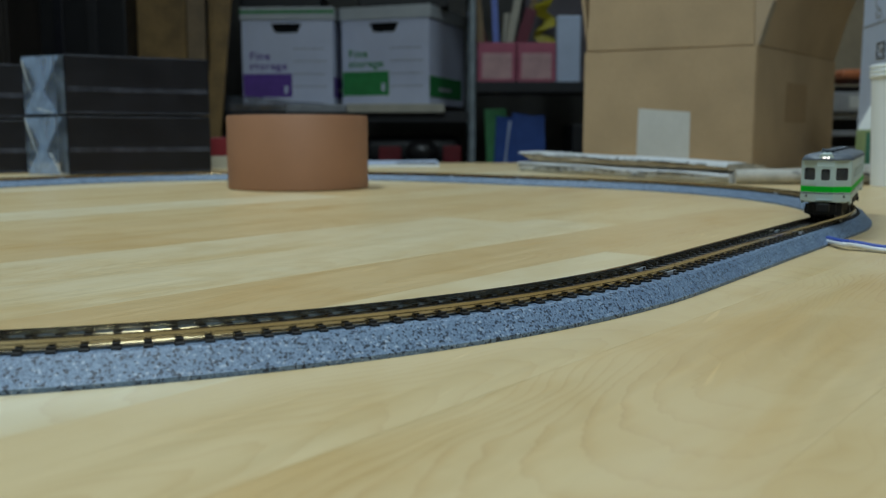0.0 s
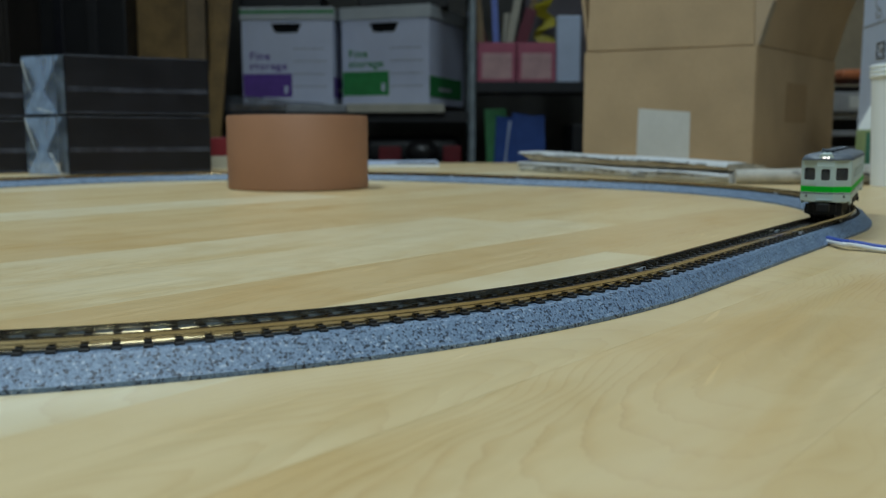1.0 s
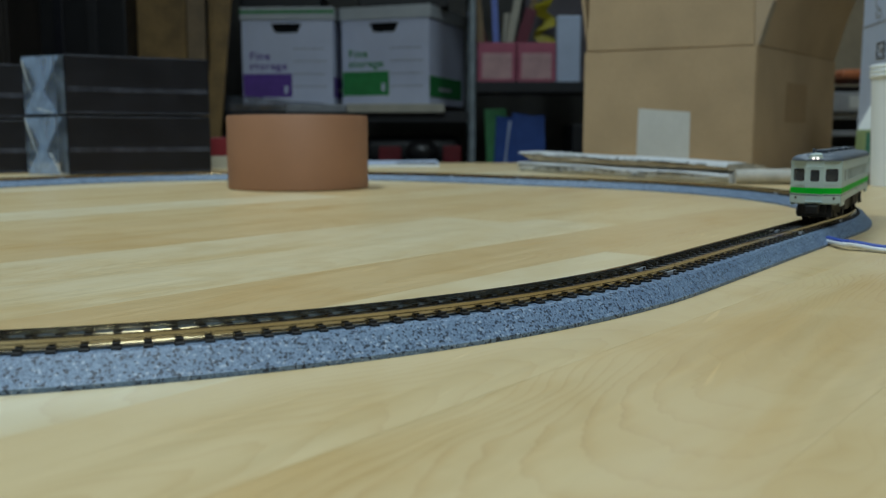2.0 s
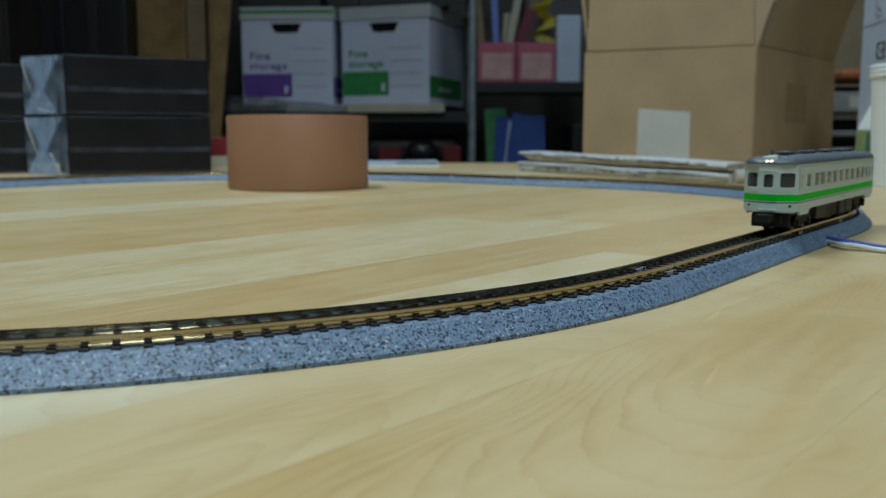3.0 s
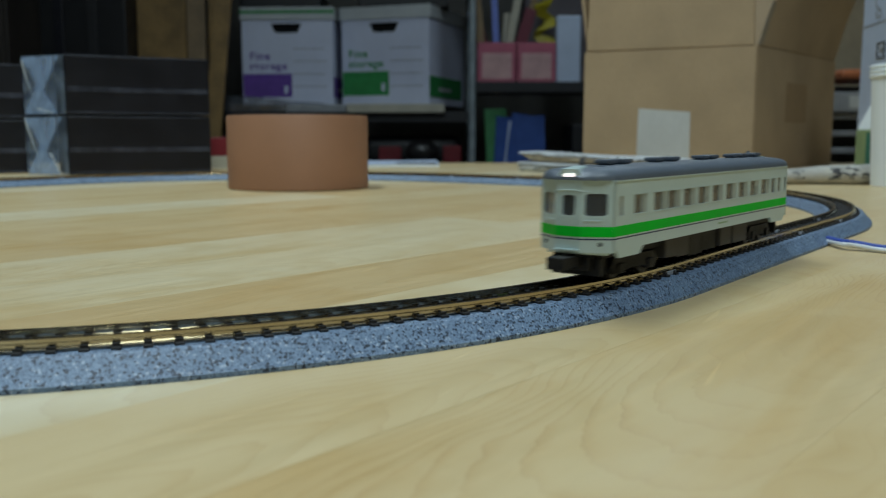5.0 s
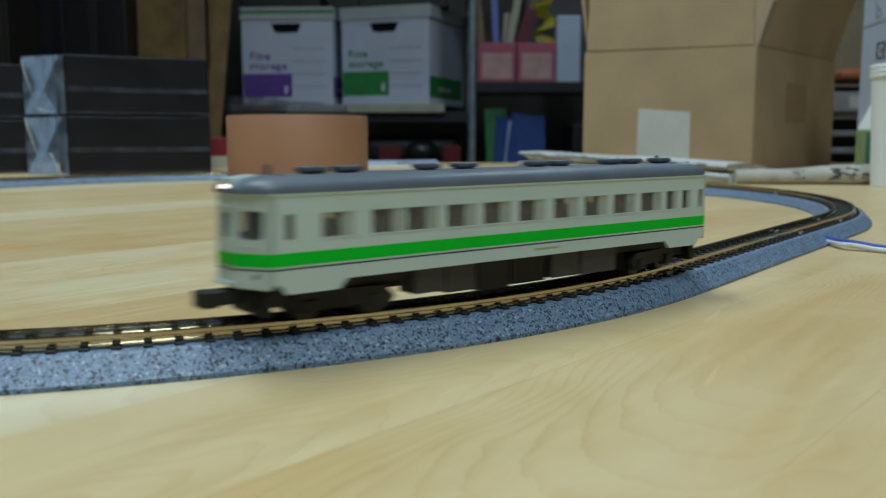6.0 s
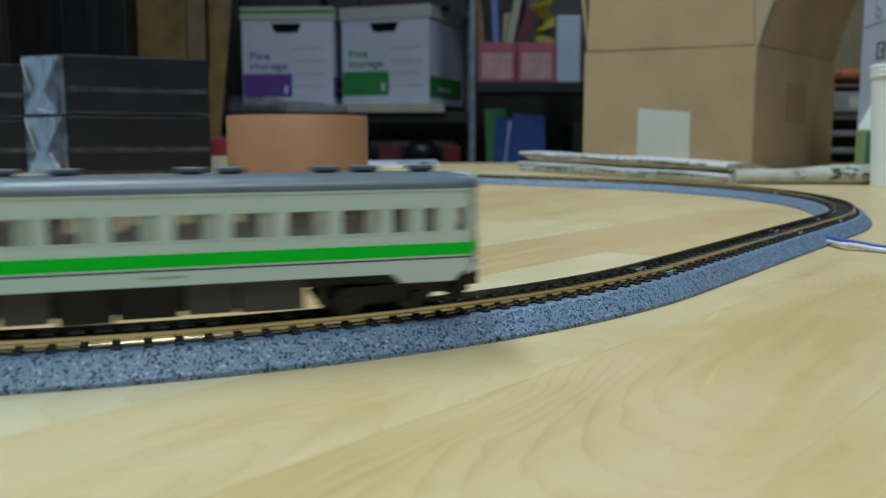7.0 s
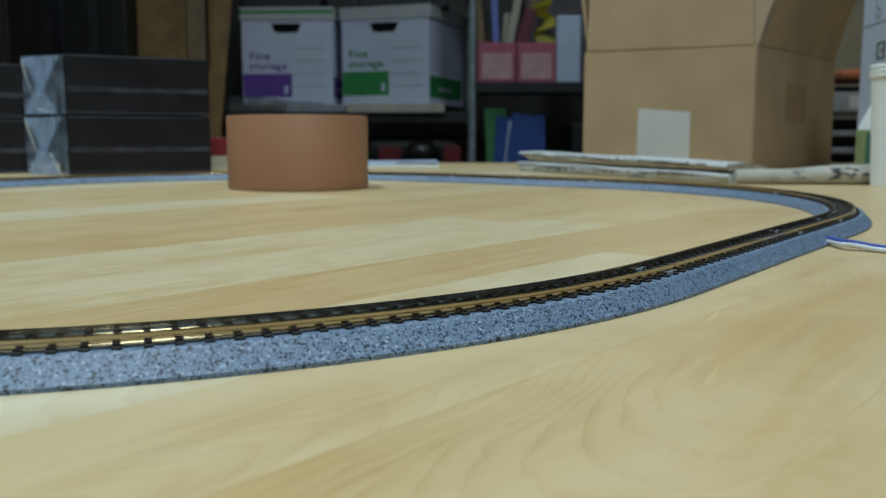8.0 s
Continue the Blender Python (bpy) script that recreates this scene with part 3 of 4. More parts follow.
def black_cases():
    turn = math.degrees(math.atan2(75, 136))
    for z, lab in ((0, "glossy black case in clear film, lower of a stack"), (0.0655, "glossy black case in clear film, on another one")):
        wrapped_case(pose(-0.4075, 0.976, z, 0, 0, turn), 0.156, 0.088, 0.0653, lab)
    for z, lab in ((0, "black case in film at the bottom of a stack"), (0.0618, "black case in film on top of a stack")):
        wrapped_case(pose(-0.613, 0.962, z, 0, 0, turn - 4), 0.156, 0.088, 0.0616, lab)


def sheet(points, thick):
    """A flat flap on four corners, with thickness."""
    bm = bmesh.new()
    v = [Vector(p) for p in points]
    n = (v[1] - v[0]).cross(v[2] - v[0]).normalized() * thick
    a, b = [bm.verts.new(p) for p in v], [bm.verts.new(p + n) for p in v]
    bm.faces.new(a)
    bm.faces.new(b[::-1])
    for i in range(4):
        bm.faces.new((a[i], a[(i + 1) % 4], b[(i + 1) % 4], b[i]))
    bmesh.ops.recalc_face_normals(bm, faces=bm.faces)
    bmesh.ops.bevel(bm, geom=bm.edges[:], offset=thick * 0.3, segments=1, affect="EDGES")
    return bm


def cardboard_box():
    """An open carton, racked a little out of square. u runs along the front, v along the side, both from the near corner."""
    front, side = Vector((-0.902, 0.431, 0)), Vector((0.640, 0.768, 0))
    w, d, h, t, fl = 0.2115, 0.308, 0.149, 0.004, 0.115
    ob = empty("cardboard_box", pose(0.373, 1.083, 0), "open brown cardboard box with its flaps up", "box")

    def at(u, v, z):
        return front * u + side * v + Vector((0, 0, z))

    def slab(name, u0, u1, v0, v1, z0, z1, label="", material=CARD, lean=(0, 0), taper=0.0, under=None):
        bm = bmesh.new()
        lo = [at(u, v, z0) for u, v in ((u0, v0), (u1, v0), (u1, v1), (u0, v1))]
        du, dv = lean
        tu, tv = (taper, 0) if u1 - u0 > v1 - v0 else (0, taper)
        mid = [at(u, v, (z0 + z1) / 2) + front * du * 0.45 + side * dv * 0.45 for u, v in ((u0 + tu / 2, v0 + tv / 2), (u1 - tu / 2, v0 + tv / 2), (u1 - tu / 2, v1 - tv / 2), (u0 + tu / 2, v1 - tv / 2))]
        hi = [at(u, v, z1) + front * du + side * dv for u, v in ((u0 + tu, v0 + tv), (u1 - tu, v0 + tv), (u1 - tu, v1 - tv), (u0 + tu, v1 - tv))]
        loft([lo, mid, hi], bm)
        bmesh.ops.recalc_face_normals(bm, faces=bm.faces)
        if min(u1 - u0, v1 - v0) > 0.002:
            bmesh.ops.bevel(bm, geom=bm.edges[:], offset=0.0009, segments=2, affect="EDGES")
        return part(name, bm, material, under or ob, label)

    face = slab("front", 0, w, 0, t, 0, h)
    slab("back", 0, w, d - t, d, 0, h)
    flank = slab("side", 0, t, t, d - t, 0, h)
    slab("side", w - t, w, t, d - t, 0, h)
    slab("bottom", t, w - t, t, d - t, 0.0004, t)
    slab("flap", 0.003, w - 0.003, -0.0004, 0.0034, h + 0.0005, h + fl, "front flap standing up", taper=0.004)
    slab("flap", 0.003, w - 0.003, d - 0.004, d - 0.0002, h + 0.0005, h + fl, "back flap standing up", lean=(0, 0.03), taper=0.004)
    slab("flap", 0.0004, 0.004, 0.012, d - 0.006, h + 0.0005, h + fl, "side flap leaning outwards", lean=(-0.030, 0.018), taper=0.004)
    slab("flap", w - 0.004, w - 0.0004, 0.006, d - 0.006, h + 0.0005, h + fl, "side flap leaning outwards", lean=(0.020, 0), taper=0.004)
    slab("tape_strip", -0.0006, -0.0002, 0.002, 0.016, h + 0.001, h + 0.052, "shiny strip of packing tape", PACK_TAPE, lean=(-0.012, 0.008))
    bm = bmesh.new()
    loft([[at(u, v, z) for u, z in ((0.0745, 0.006), (0.1405, 0.006), (0.1392, 0.0765), (0.0750, 0.0715))] for v in (-0.0006, -0.0002)], bm)
    part("label", bm, LABEL_PAPER, face, "blank pale paper label, stuck on askew")
    slab("torn_patch", -0.0007, -0.0003, 0.105, 0.185, 0.060, 0.110, "darker patch where a label was torn off", CARD_CUT, taper=0.002, under=flank)


def newspaper():
    """A folded newspaper: layered page edges on one side, a rounded fold on the other."""
    ob = empty("newspaper", pose(0.2545, 0.797, 0, 0, 0, math.degrees(math.atan2(0.287, -0.161)) - 90), "folded newspaper lying on the table behind the track", "newspaper")
    length, wide = 0.334, 0.048
    rng = random.Random(8)

    def lay(name, near, far, inset, label):
        """One folded section, from its (bottom, top) at the near end to that at the far end; its fold is the rounded side."""
        bm = bmesh.new()
        sections = []
        for i in range(17):
            f = i / 16
            g = f ** 0.8
            z0, z1 = near[0] + (far[0] - near[0]) * g, near[1] + (far[1] - near[1]) * g + 0.0004 * math.sin(11 * f + near[0] * 900)
            if f > 0.93 and far[1] > 0.02:
                z0 += (f - 0.93) / 0.07 * 0.008
            y = inset + f * (length - 2 * inset)
            r = (z1 - z0) / 2
            edge = []
            for j in range(9):
                a = -math.pi / 2 - math.pi * j / 8
                edge.append((0.003 + min(r, 0.004) * math.cos(a) * (0.7 + 0.3 * math.sin(f * 3)), y, z0 + r + r * math.sin(a)))
            edge += [(wide * 0.5, y, z1 + 0.001), (wide, y, z1 * 0.9), (wide, y, max(0, z0 * 0.9)), (wide * 0.5, y, z0)]
            sections.append(edge)
        loft(sections, bm)
        # the upper section's paper has the shade of its side in the colour
        body = part(name, bm, PAPER if far[1] < 0.02 else PAPER_EDGE_SHADED, ob, label, True)
        # the outer sheet on top of the section, with a slightly wavy free edge
        bm = bmesh.new()
        strips = []
        for i in range(25):
            f = i / 24
            g = f ** 0.8
            z1 = near[1] + (far[1] - near[1]) * g + 0.0004 * math.sin(11 * f + near[0] * 900)
            y = inset + f * (length - 2 * inset)
            out = -0.0012 + 0.0008 * math.sin(23 * f + near[1] * 700)
            drop = 0.0014 + 0.0007 * math.sin(17 * f + 1)
            strips.append([(out, y, z1 - drop), (0.0012, y, z1 + 0.0002), (wide * 0.5, y, z1 + 0.0012), (wide * 0.5, y, z1 + 0.0016), (0.001, y, z1 + 0.0007), (out - 0.0005, y, z1 - drop)])
        loft(strips, bm)
        part("outer_sheet", bm, PAPER, body, "pale outer newspaper sheet", True)
        return body

    lay("lower_fold", (0.0, 0.0080), (0.0, 0.0108), 0.0, "lower folded section of greyish newsprint")
    lay("upper_fold", (0.0116, 0.0172), (0.0128, 0.0222), 0.002, "upper folded section, its side's shade painted in, lifted at one end")
    # loose page edges between the folds
    for k in range(3):
        q = part("page", box(0.006, wide - 0.01, 0.03 + 0.02 * k, length - 0.012, 0.0, 0.0005), PAPER, ob)
        q.matrix_local = pose(0.002 * k, 0, 0.0100 + 0.0005 * k)
    # the rolled half that lies at an angle to the folded one; its colour includes shade
    start, end = Vector((0.004, -0.003)), Vector((0.112, -0.076))
    run = (end - start).normalized()
    side = Vector((-run.y, run.x))
    bm = bmesh.new()
    sections = []
    for i in range(15):
        f = i / 14
        top = 0.0125 + 0.0075 * f ** 1.5 + 0.0006 * math.sin(13 * f)
        ry, rz = 0.007 + 0.004 * f, top / 2
        c = start + (end - start) * f
        sections.append([(c.x + side.x * ry * math.cos(a), c.y + side.y * ry * math.cos(a), rz + rz * math.sin(a)) for a in (2 * math.pi * k / 16 for k in range(16))])
    loft(sections, bm)
    roll = part("page_roll", bm, ROLL_SHADED, ob, "rolled pages with shade in their grey colour and dark print", True)
    # unreadable print, as bars
    for k in range(110):
        y = rng.uniform(0.02, length - 0.02)
        z = rng.choice((rng.uniform(0.0030, 0.0078), rng.uniform(0.0155, 0.0172) + 0.0050 * (y / length) ** 0.8, rng.uniform(0.0155, 0.0172) + 0.0050 * (y / length) ** 0.8))
        q = part("print_bar", box(-0.0012, 0.0002, -rng.uniform(0.0008, 0.005), rng.uniform(0.0006, 0.003), -rng.uniform(0.0002, 0.0006), 0.0004), rng.choice((PRINT_GREY, PRINT)), ob)
        q.matrix_local = pose(-0.0008 if z < 0.010 else 0.0000, y, z)
    heading = math.degrees(math.atan2(run.y, run.x))
    for k in range(34):
        f = rng.choice((rng.uniform(0.38, 0.46), rng.uniform(0.56, 0.95), rng.uniform(0.60, 0.92), rng.uniform(0.62, 0.86)))
        top = 0.0125 + 0.0075 * f ** 1.5
        a = rng.uniform(-0.35, 0.9)
        ry = 0.007 + 0.004 * f
        c = start + (end - start) * f - side * ry * math.cos(a)
        q = part("print_bar", box(-rng.uniform(0.0005, 0.004), rng.uniform(0.0005, 0.003), -0.0003, 0.0003, -rng.uniform(0.0003, 0.0016), 0.0004), rng.choice((PRINT, PRINT, PRINT_GREY)), roll)
        q.matrix_local = pose(c.x, c.y, top / 2 * (1 + math.sin(a)), -math.degrees(a), 0, heading)


def paper_cup():
    ob = empty("paper_cup", pose(0.3950, 0.758, 0), "white paper cup with a ribbed rim standing on the table", "cup")
    rb, rt, h = 0.0300, 0.0355, 0.099
    part("cup_wall", lathe([(rb - 0.001, 0.0), (rb, 0.0004), (rt - 0.0015, h - 0.004), (rt - 0.0025, h - 0.004), (rb - 0.0015, 0.003), (0.0001, 0.003), (0.0001, 0.002), (rb - 0.002, 0.002)], 64), WHITE, ob, smooth=True)
    for z in (h - 0.0068, h - 0.0030, h + 0.0008):
        part("rim", lathe([(rt - 0.002 + 0.0022 * math.cos(a), z + 0.0018 * math.sin(a)) for a in (2 * math.pi * k / 10 for k in range(10))], 64), WHITE, ob, "rolled white rim", True)


def carton():
    ob = empty("drink_carton", pose(0.4118, 0.825, 0, 0, 0, 4), "small green and white gable-top carton", "carton")
    part("carton_body", box(-0.024, 0.024, -0.02, 0.02, 0, 0.048, 0.001), CARTON, ob)
    part("carton_band", box(-0.0160, 0.0246, -0.0206, -0.0202, 0.003, 0.045), CARTON_DARK, ob, "dark green printed panel")
    part("carton_band", box(-0.0246, -0.0242, -0.0190, 0.0005, 0.003, 0.045), CARTON_DARK, ob, "dark green printed panel")
    bm = bmesh.new()
    loft([[(-0.023, -0.019, 0.0482), (0.024, -0.019, 0.0482), (0.024, 0.02, 0.0482), (-0.023, 0.02, 0.0482)], [(-0.013, -0.003, 0.086), (0.02, -0.003, 0.086), (0.02, 0.003, 0.086), (-0.013, 0.003, 0.086)]], bm)
    part("gable", bm, WHITE, ob, "white folded gable")


def white_carton():
    """The tall white box with pen strokes behind the cup."""
    ob = empty("white_box", pose(0.4985, 0.975, 0, 0, 0, -7), "tall bluish white box with pen marks", "box")
    part("box_body", box(-0.02, 0.12, 0, 0.09, 0, 0.215, 0.002), FROST, ob)
    part("flap_edge", box(-0.0208, -0.0203, 0.0005, 0.0895, 0.1660, 0.1672), GREY_TRAY, ob, "creased edge")
    bm = panel(0.012, 0.036, 0.1270, 0.1445, [(0.0140, 0.0340, 0.1286, 0.1429)], lambda u, w, d: (-0.0211 + d, u, w), 0.0009)
    part("square_mark", bm, PRINT, ob, "black square outline")
    part("square_fill", box(-0.0210, -0.0203, 0.019, 0.026, 0.1325, 0.1390), PRINT_GREY, ob)
    for y, z, a, n in ((0.047, 0.190, 70, 0.006), (0.042, 0.1835, 35, 0.006), (0.037, 0.1815, -25, 0.004), (0.032, 0.1785, 55, 0.006), (0.044, 0.1755, 75, 0.005), (0.038, 0.1735, 15, 0.007)):
        q = part("pen_stroke", box(-0.0004, 0.0001, -n, n, -0.0007, 0.0007), PRINT_GREY, ob)
        q.matrix_local = pose(-0.0204, y, z, a, 0, 0)


def clear_cup():
    ob = empty("plastic_cup", pose(0.3700, 0.672, 0), "clear plastic cup at the table's side", "cup")
    part("cup_wall", lathe([(0.019, 0.0), (0.0195, 0.0005), (0.022, 0.034), (0.0213, 0.034), (0.0188, 0.0015), (0.0002, 0.0015), (0.0002, 0.0)], 48), FILM, ob, smooth=True)


def magazine():
    ob = empty("magazine", pose(-0.055, 1.245, 0, 0, 0, 4), "thin white magazine lying on the table", "magazine")
    part("pages", box(-0.085, 0.047, -0.05, 0.06, 0, 0.004, 0.0008), WHITE, ob)
    part("cover", sheet([(-0.085, -0.05, 0.0045), (0.047, -0.05, 0.0045), (0.050, 0.06, 0.0065), (-0.083, 0.06, 0.0055)], 0.0006), FROST, ob, "pale blue cover")
    part("spine_print", box(-0.01, 0.043, -0.045, -0.025, 0.0055, 0.0064), PRINT, ob, "dark printed bar")


def small_tin():
    ob = empty("tin", pose(-0.300, 1.165, 0, 0, 0, 10), "small red and white tin box", "box")
    part("tin_base", box(-0.02, 0.03, 0, 0.03, 0, 0.016, 0.001), PALE_BOARD, ob)
    part("tin_top", box(-0.02, 0.03, 0, 0.03, 0.0162, 0.040, 0.001), RED, ob, "red upper half")


tape_roll()
black_cases()
cardboard_box()
newspaper()
paper_cup()
carton()
white_carton()
clear_cup()
magazine()
small_tin()


# ------------------------------------------------------------------ the shelves behind the table
def storage_box(m, ink, ink_dark, label, w=0.325, d=0.40, h=0.312, lid_ink=None, rise=0.012):
    ob = empty("storage_box", m, label, "storage box", "storage boxes on the shelf")
    hole = (w * 0.32, w * 0.66, h * 0.80, h * 0.905)
    face = part("front", panel(0, w, 0, h, [hole], lambda u, z, t: (u + (0.016 if u == hole[0] else -0.016 if u == hole[1] else 0) * (z == hole[2]), t, z), 0.004), WHITE_CARD, ob)
    part("side", box(0, 0.004, 0.0042, d, 0, h), WHITE_CARD, ob)
    flank = part("side", box(w - 0.004, w, 0.0042, d, 0, h), WHITE_CARD, ob)
    part("back", box(0.0042, w - 0.0042, d - 0.004, d, 0, h), WHITE_CARD, ob)
    part("bottom", box(0.0042, w - 0.0042, 0.0042, d - 0.0042, 0.0, 0.004), WHITE_CARD, ob)
    # a near-black sheet added for the shade seen through the hand hole
    part("shade_sheet", box(0.006, w - 0.006, 0.03, 0.035, 0.006, h - 0.004), HOLE_SHADE, ob, "black sheet added as the shade behind the hand hole")
    lid = part("lid", box(-0.006, w + 0.006, -0.006, d + 0.006, h - 0.018, h + 0.026, 0.002), LID_CARD, ob, "grey-white lid")
    if lid_ink:
        part("lid_band", box(-0.0066, w + 0.0066, -0.0068, -0.0062, h + 0.004, h + 0.015), lid_ink, lid, "coloured band on the lid")
    part("colour_block", box(0.002, w * 0.545, -0.0010, -0.0004, 0.018 + rise * 0.7, 0.096 + rise), ink, face, "coloured printed block")
    part("block_mark", box(w * 0.46, w * 0.50, -0.0016, -0.0011, 0.028 + rise, 0.054 + rise), WHITE_CARD, face)
    part("side_block", box(w + 0.0004, w + 0.0010, 0.004, d * 0.9, 0.026, h * 0.27 + 0.014), ink_dark, flank, "coloured printed block")
    part("side_writing", box(w + 0.0011, w + 0.0016, d * 0.25, d * 0.6, 0.048, 0.062), LID_CARD, flank)
    for text, z in (("Fine", 0.146), ("storage", 0.111)):
        words(text, 0.037, pose(0.026, -0.0006, z + rise, 90, 0, 0), ink, face)
    for k in range(4):
        part("ruled_line", box(w * 0.56, w * (0.93 - 0.02 * (k % 2)), -0.0010, -0.0004, h * (0.20 + 0.14 * k), h * (0.20 + 0.14 * k) + 0.0025), GREY_TRAY, face)
    return ob


def steel_rack(xs, y0, y1, bays, label):
    ob = empty("steel_rack", pose(0, 0, FLOOR_Z), label, "rack")
    for x in xs:
        for y in (y0, y1):
            q = part("post", lathe([(0.0001, 0), (0.0125, 0), (0.0125, 1.9), (0.0001, 1.9)], 16), STEEL, ob, smooth=True)
            q.matrix_local = pose(x, y, 0)
    for x0, x1, levels in zip(xs, xs[1:], bays):
        for z in levels:
            q = part("shelf", box(x0 + 0.014, x1 - 0.014, y0 - 0.006, y1 + 0.006, z - FLOOR_Z - 0.022, z - FLOOR_Z, 0.002), SHELF_DARK, ob, "dark steel shelf")
            part("shelf_lip", box(x0 + 0.014, x1 - 0.014, y0 - 0.010, y0 - 0.0062, z - FLOOR_Z - 0.032, z - FLOOR_Z + 0.004, 0.001), SHELF_DARK, ob)
    return ob


def pen_bin(m, tall, label):
    ob = empty("desk_bin", m, label, "bin", "pink bins on the rack")
    w, d = 0.132, 0.10
    part("bin_front", box(0, w, 0, 0.005, 0, tall, 0.001), PINK, ob)
    part("bin_side", box(0, 0.005, 0.0052, d, 0, tall, 0.001), PINK, ob)
    part("bin_side", box(w - 0.005, w, 0.0052, d, 0, tall, 0.001), PINK, ob)
    part("bin_back", box(0.0052, w - 0.0052, d - 0.005, d, 0, tall, 0.001), PINK, ob)
    part("bin_bottom", box(0.0052, w - 0.0052, 0.0052, d - 0.0052, 0, 0.005), PINK, ob)
    part("bin_label", box(0.014, w - 0.014, -0.0012, -0.0004, 0.014, tall * 0.74, 0.0002), PINK_PALE, ob, "pale pink label")


def leaning(name, label, category, material, m, w, t, h, group=""):
    ob = tagged(part(name, box(-w / 2, w / 2, -t / 2, t / 2, 0, h, min(w, t) * 0.15), material), label, category, group)
    ob.matrix_world = m
    return ob


def shelves():
    steel_rack((-1.62, 0.101, 1.75), 3.14, 3.60, ((-0.45, -0.07, 0.12, 0.66), (-0.45, -0.11, 0.222, 0.70)), "grey steel rack with loaded dark shelves")
    storage_box(pose(-0.711, 3.225, 0.1505, 0, 0, -3), PURPLE, PURPLE, "white cardboard storage box with purple print, lidded", w=0.324, lid_ink=PRINT_GREEN)
    storage_box(pose(-0.362, 3.265, 0.1505, 0, 0, -19), PRINT_GREEN, PRINT_GREEN, "white cardboard storage box with green print, lidded", w=0.332, h=0.315, rise=0.021)
    # boards and a tray that the boxes stand on
    tagged(part("board", box(-0.330, 0.005, 3.10, 3.60, 0.1205, 0.1495, 0.001), PALE_BOARD), "pale board under a storage box", "board")
    tagged(part("board", box(-0.76, -0.545, 3.17, 3.60, 0.1205, 0.1495, 0.001), BROWN), "brown board under a storage box", "board")
    tagged(part("flat_tray", box(-0.540, -0.335, 3.12, 3.60, 0.1205, 0.1485, 0.004), GREY_TRAY), "grey plastic tray under the storage boxes", "tray")
    # dark boxes on top of the storage boxes
    for x0, x1, z, lab in ((-0.72, -0.43, 0.489, "black flat box lying on a storage box"), (-0.30, 0.02, 0.492, "dark flat box lying on a storage box")):
        tagged(part("flat_box", box(x0, x1, 3.24, 3.55, z, z + 0.05, 0.004), BLACK), lab, "box")
    # pink bins and what stands in them
    pen_bin(pose(0.121, 3.155, 0.223), 0.138, "pink plastic bin with pens and papers")
    pen_bin(pose(0.258, 3.155, 0.223, 0, 0, -2), 0.138, "pink plastic bin with a yellow toy")
    for x, y, rx, ry, w, h, mt, nm, lab in (
            (0.175, 3.15, 4, -6, 0.03, 0.30, PALE_WOOD, "folder", "cream paper folder standing in a bin"),
            (0.178, 3.185, 3, -12, 0.022, 0.25, FROST, "paper", "curled white paper standing in a bin"),
            (0.243, 3.19, 3, 4, 0.030, 0.24, PALE_BOARD, "paper", "curled cream paper standing in a bin"),
            (0.205, 3.17, 3, -14, 0.03, 0.32, MAROON, "folder", "maroon folder leaning in a bin"),
            (0.222, 3.14, 2, -3, 0.022, 0.30, BLUE_PALE, "marker", "blue and white marker pen in a bin"),
            (0.236, 3.16, 3, 11, 0.026, 0.31, PALE_BOARD, "folder", "cream paper folder leaning in a bin"),
            (0.262, 3.15, 3, 17, 0.040, 0.26, MAROON, "folder", "dark red folder leaning in a bin"),
            (0.248, 3.18, 3, 20, 0.02, 0.31, PALE_WOOD, "ruler", "wooden ruler leaning in a bin")):
        leaning(nm, lab, nm, mt, pose(x - 0.030, y + 0.045, 0.229, rx, ry, 0), w, 0.006, h)
    # a yellow cloth ribbon, folded to and fro, that rises out of the bin
    bm = bmesh.new()
    way = [(0.004, 0.012), (0.000, 0.075), (0.020, 0.105), (0.030, 0.130), (0.004, 0.146), (-0.022, 0.160), (-0.004, 0.180), (0.026, 0.195), (0.020, 0.220), (-0.014, 0.238), (-0.006, 0.262), (0.02, 0.28)]
    strips = []
    for i, (x, z) in enumerate(way):
        wide = 0.020 + 0.010 * math.sin(2.1 * i)
        deep = 0.012 * math.sin(1.7 * i)
        strips.append([(x - wide, deep - 0.010, z - 0.006), (x + wide, deep - 0.014, z + 0.004), (x + wide, deep + 0.006, z + 0.012), (x - wide, deep + 0.010, z + 0.004)])
    loft(strips, bm)
    cloth = tagged(part("ribbon", bm, YELLOW, None, "", True), "crumpled yellow ribbon sticking out of a pink bin", "ribbon")
    cloth.matrix_world = pose(0.352, 3.205, 0.2285)
    # a smoky plastic bag that has slumped along the edge of the shelf
    bm = bmesh.new()
    rng = random.Random(4)
    strips = []
    for i in range(13):
        f = i / 12
        x, z = -0.80 + 0.52 * f, 0.052 * (1 - f) ** 0.8 + 0.010 + 0.005 * rng.random()
        strips.append([(x, 3.136, 0.1212), (x, 3.140, 0.1212 + z * 0.6), (x, 3.150 + 0.006 * rng.random(), 0.1212 + z), (x, 3.160, 0.1212 + z * 0.6), (x, 3.164, 0.1212)])
    loft(strips, bm)
    tagged(part("plastic_bag", bm, SMOKE, None, "", True), "smoky clear plastic bag slumped before a storage box", "bag")
    ob = empty("crate", pose(0.30, 3.33, 0.2225), "grey-purple plastic crate behind the pink bins", "crate")
    part("crate_front", panel(0, 0.24, 0, 0.42, [(0.07, 0.17, 0.34, 0.375)], lambda u, z, d: (u, d, z), 0.006), CRATE, ob)
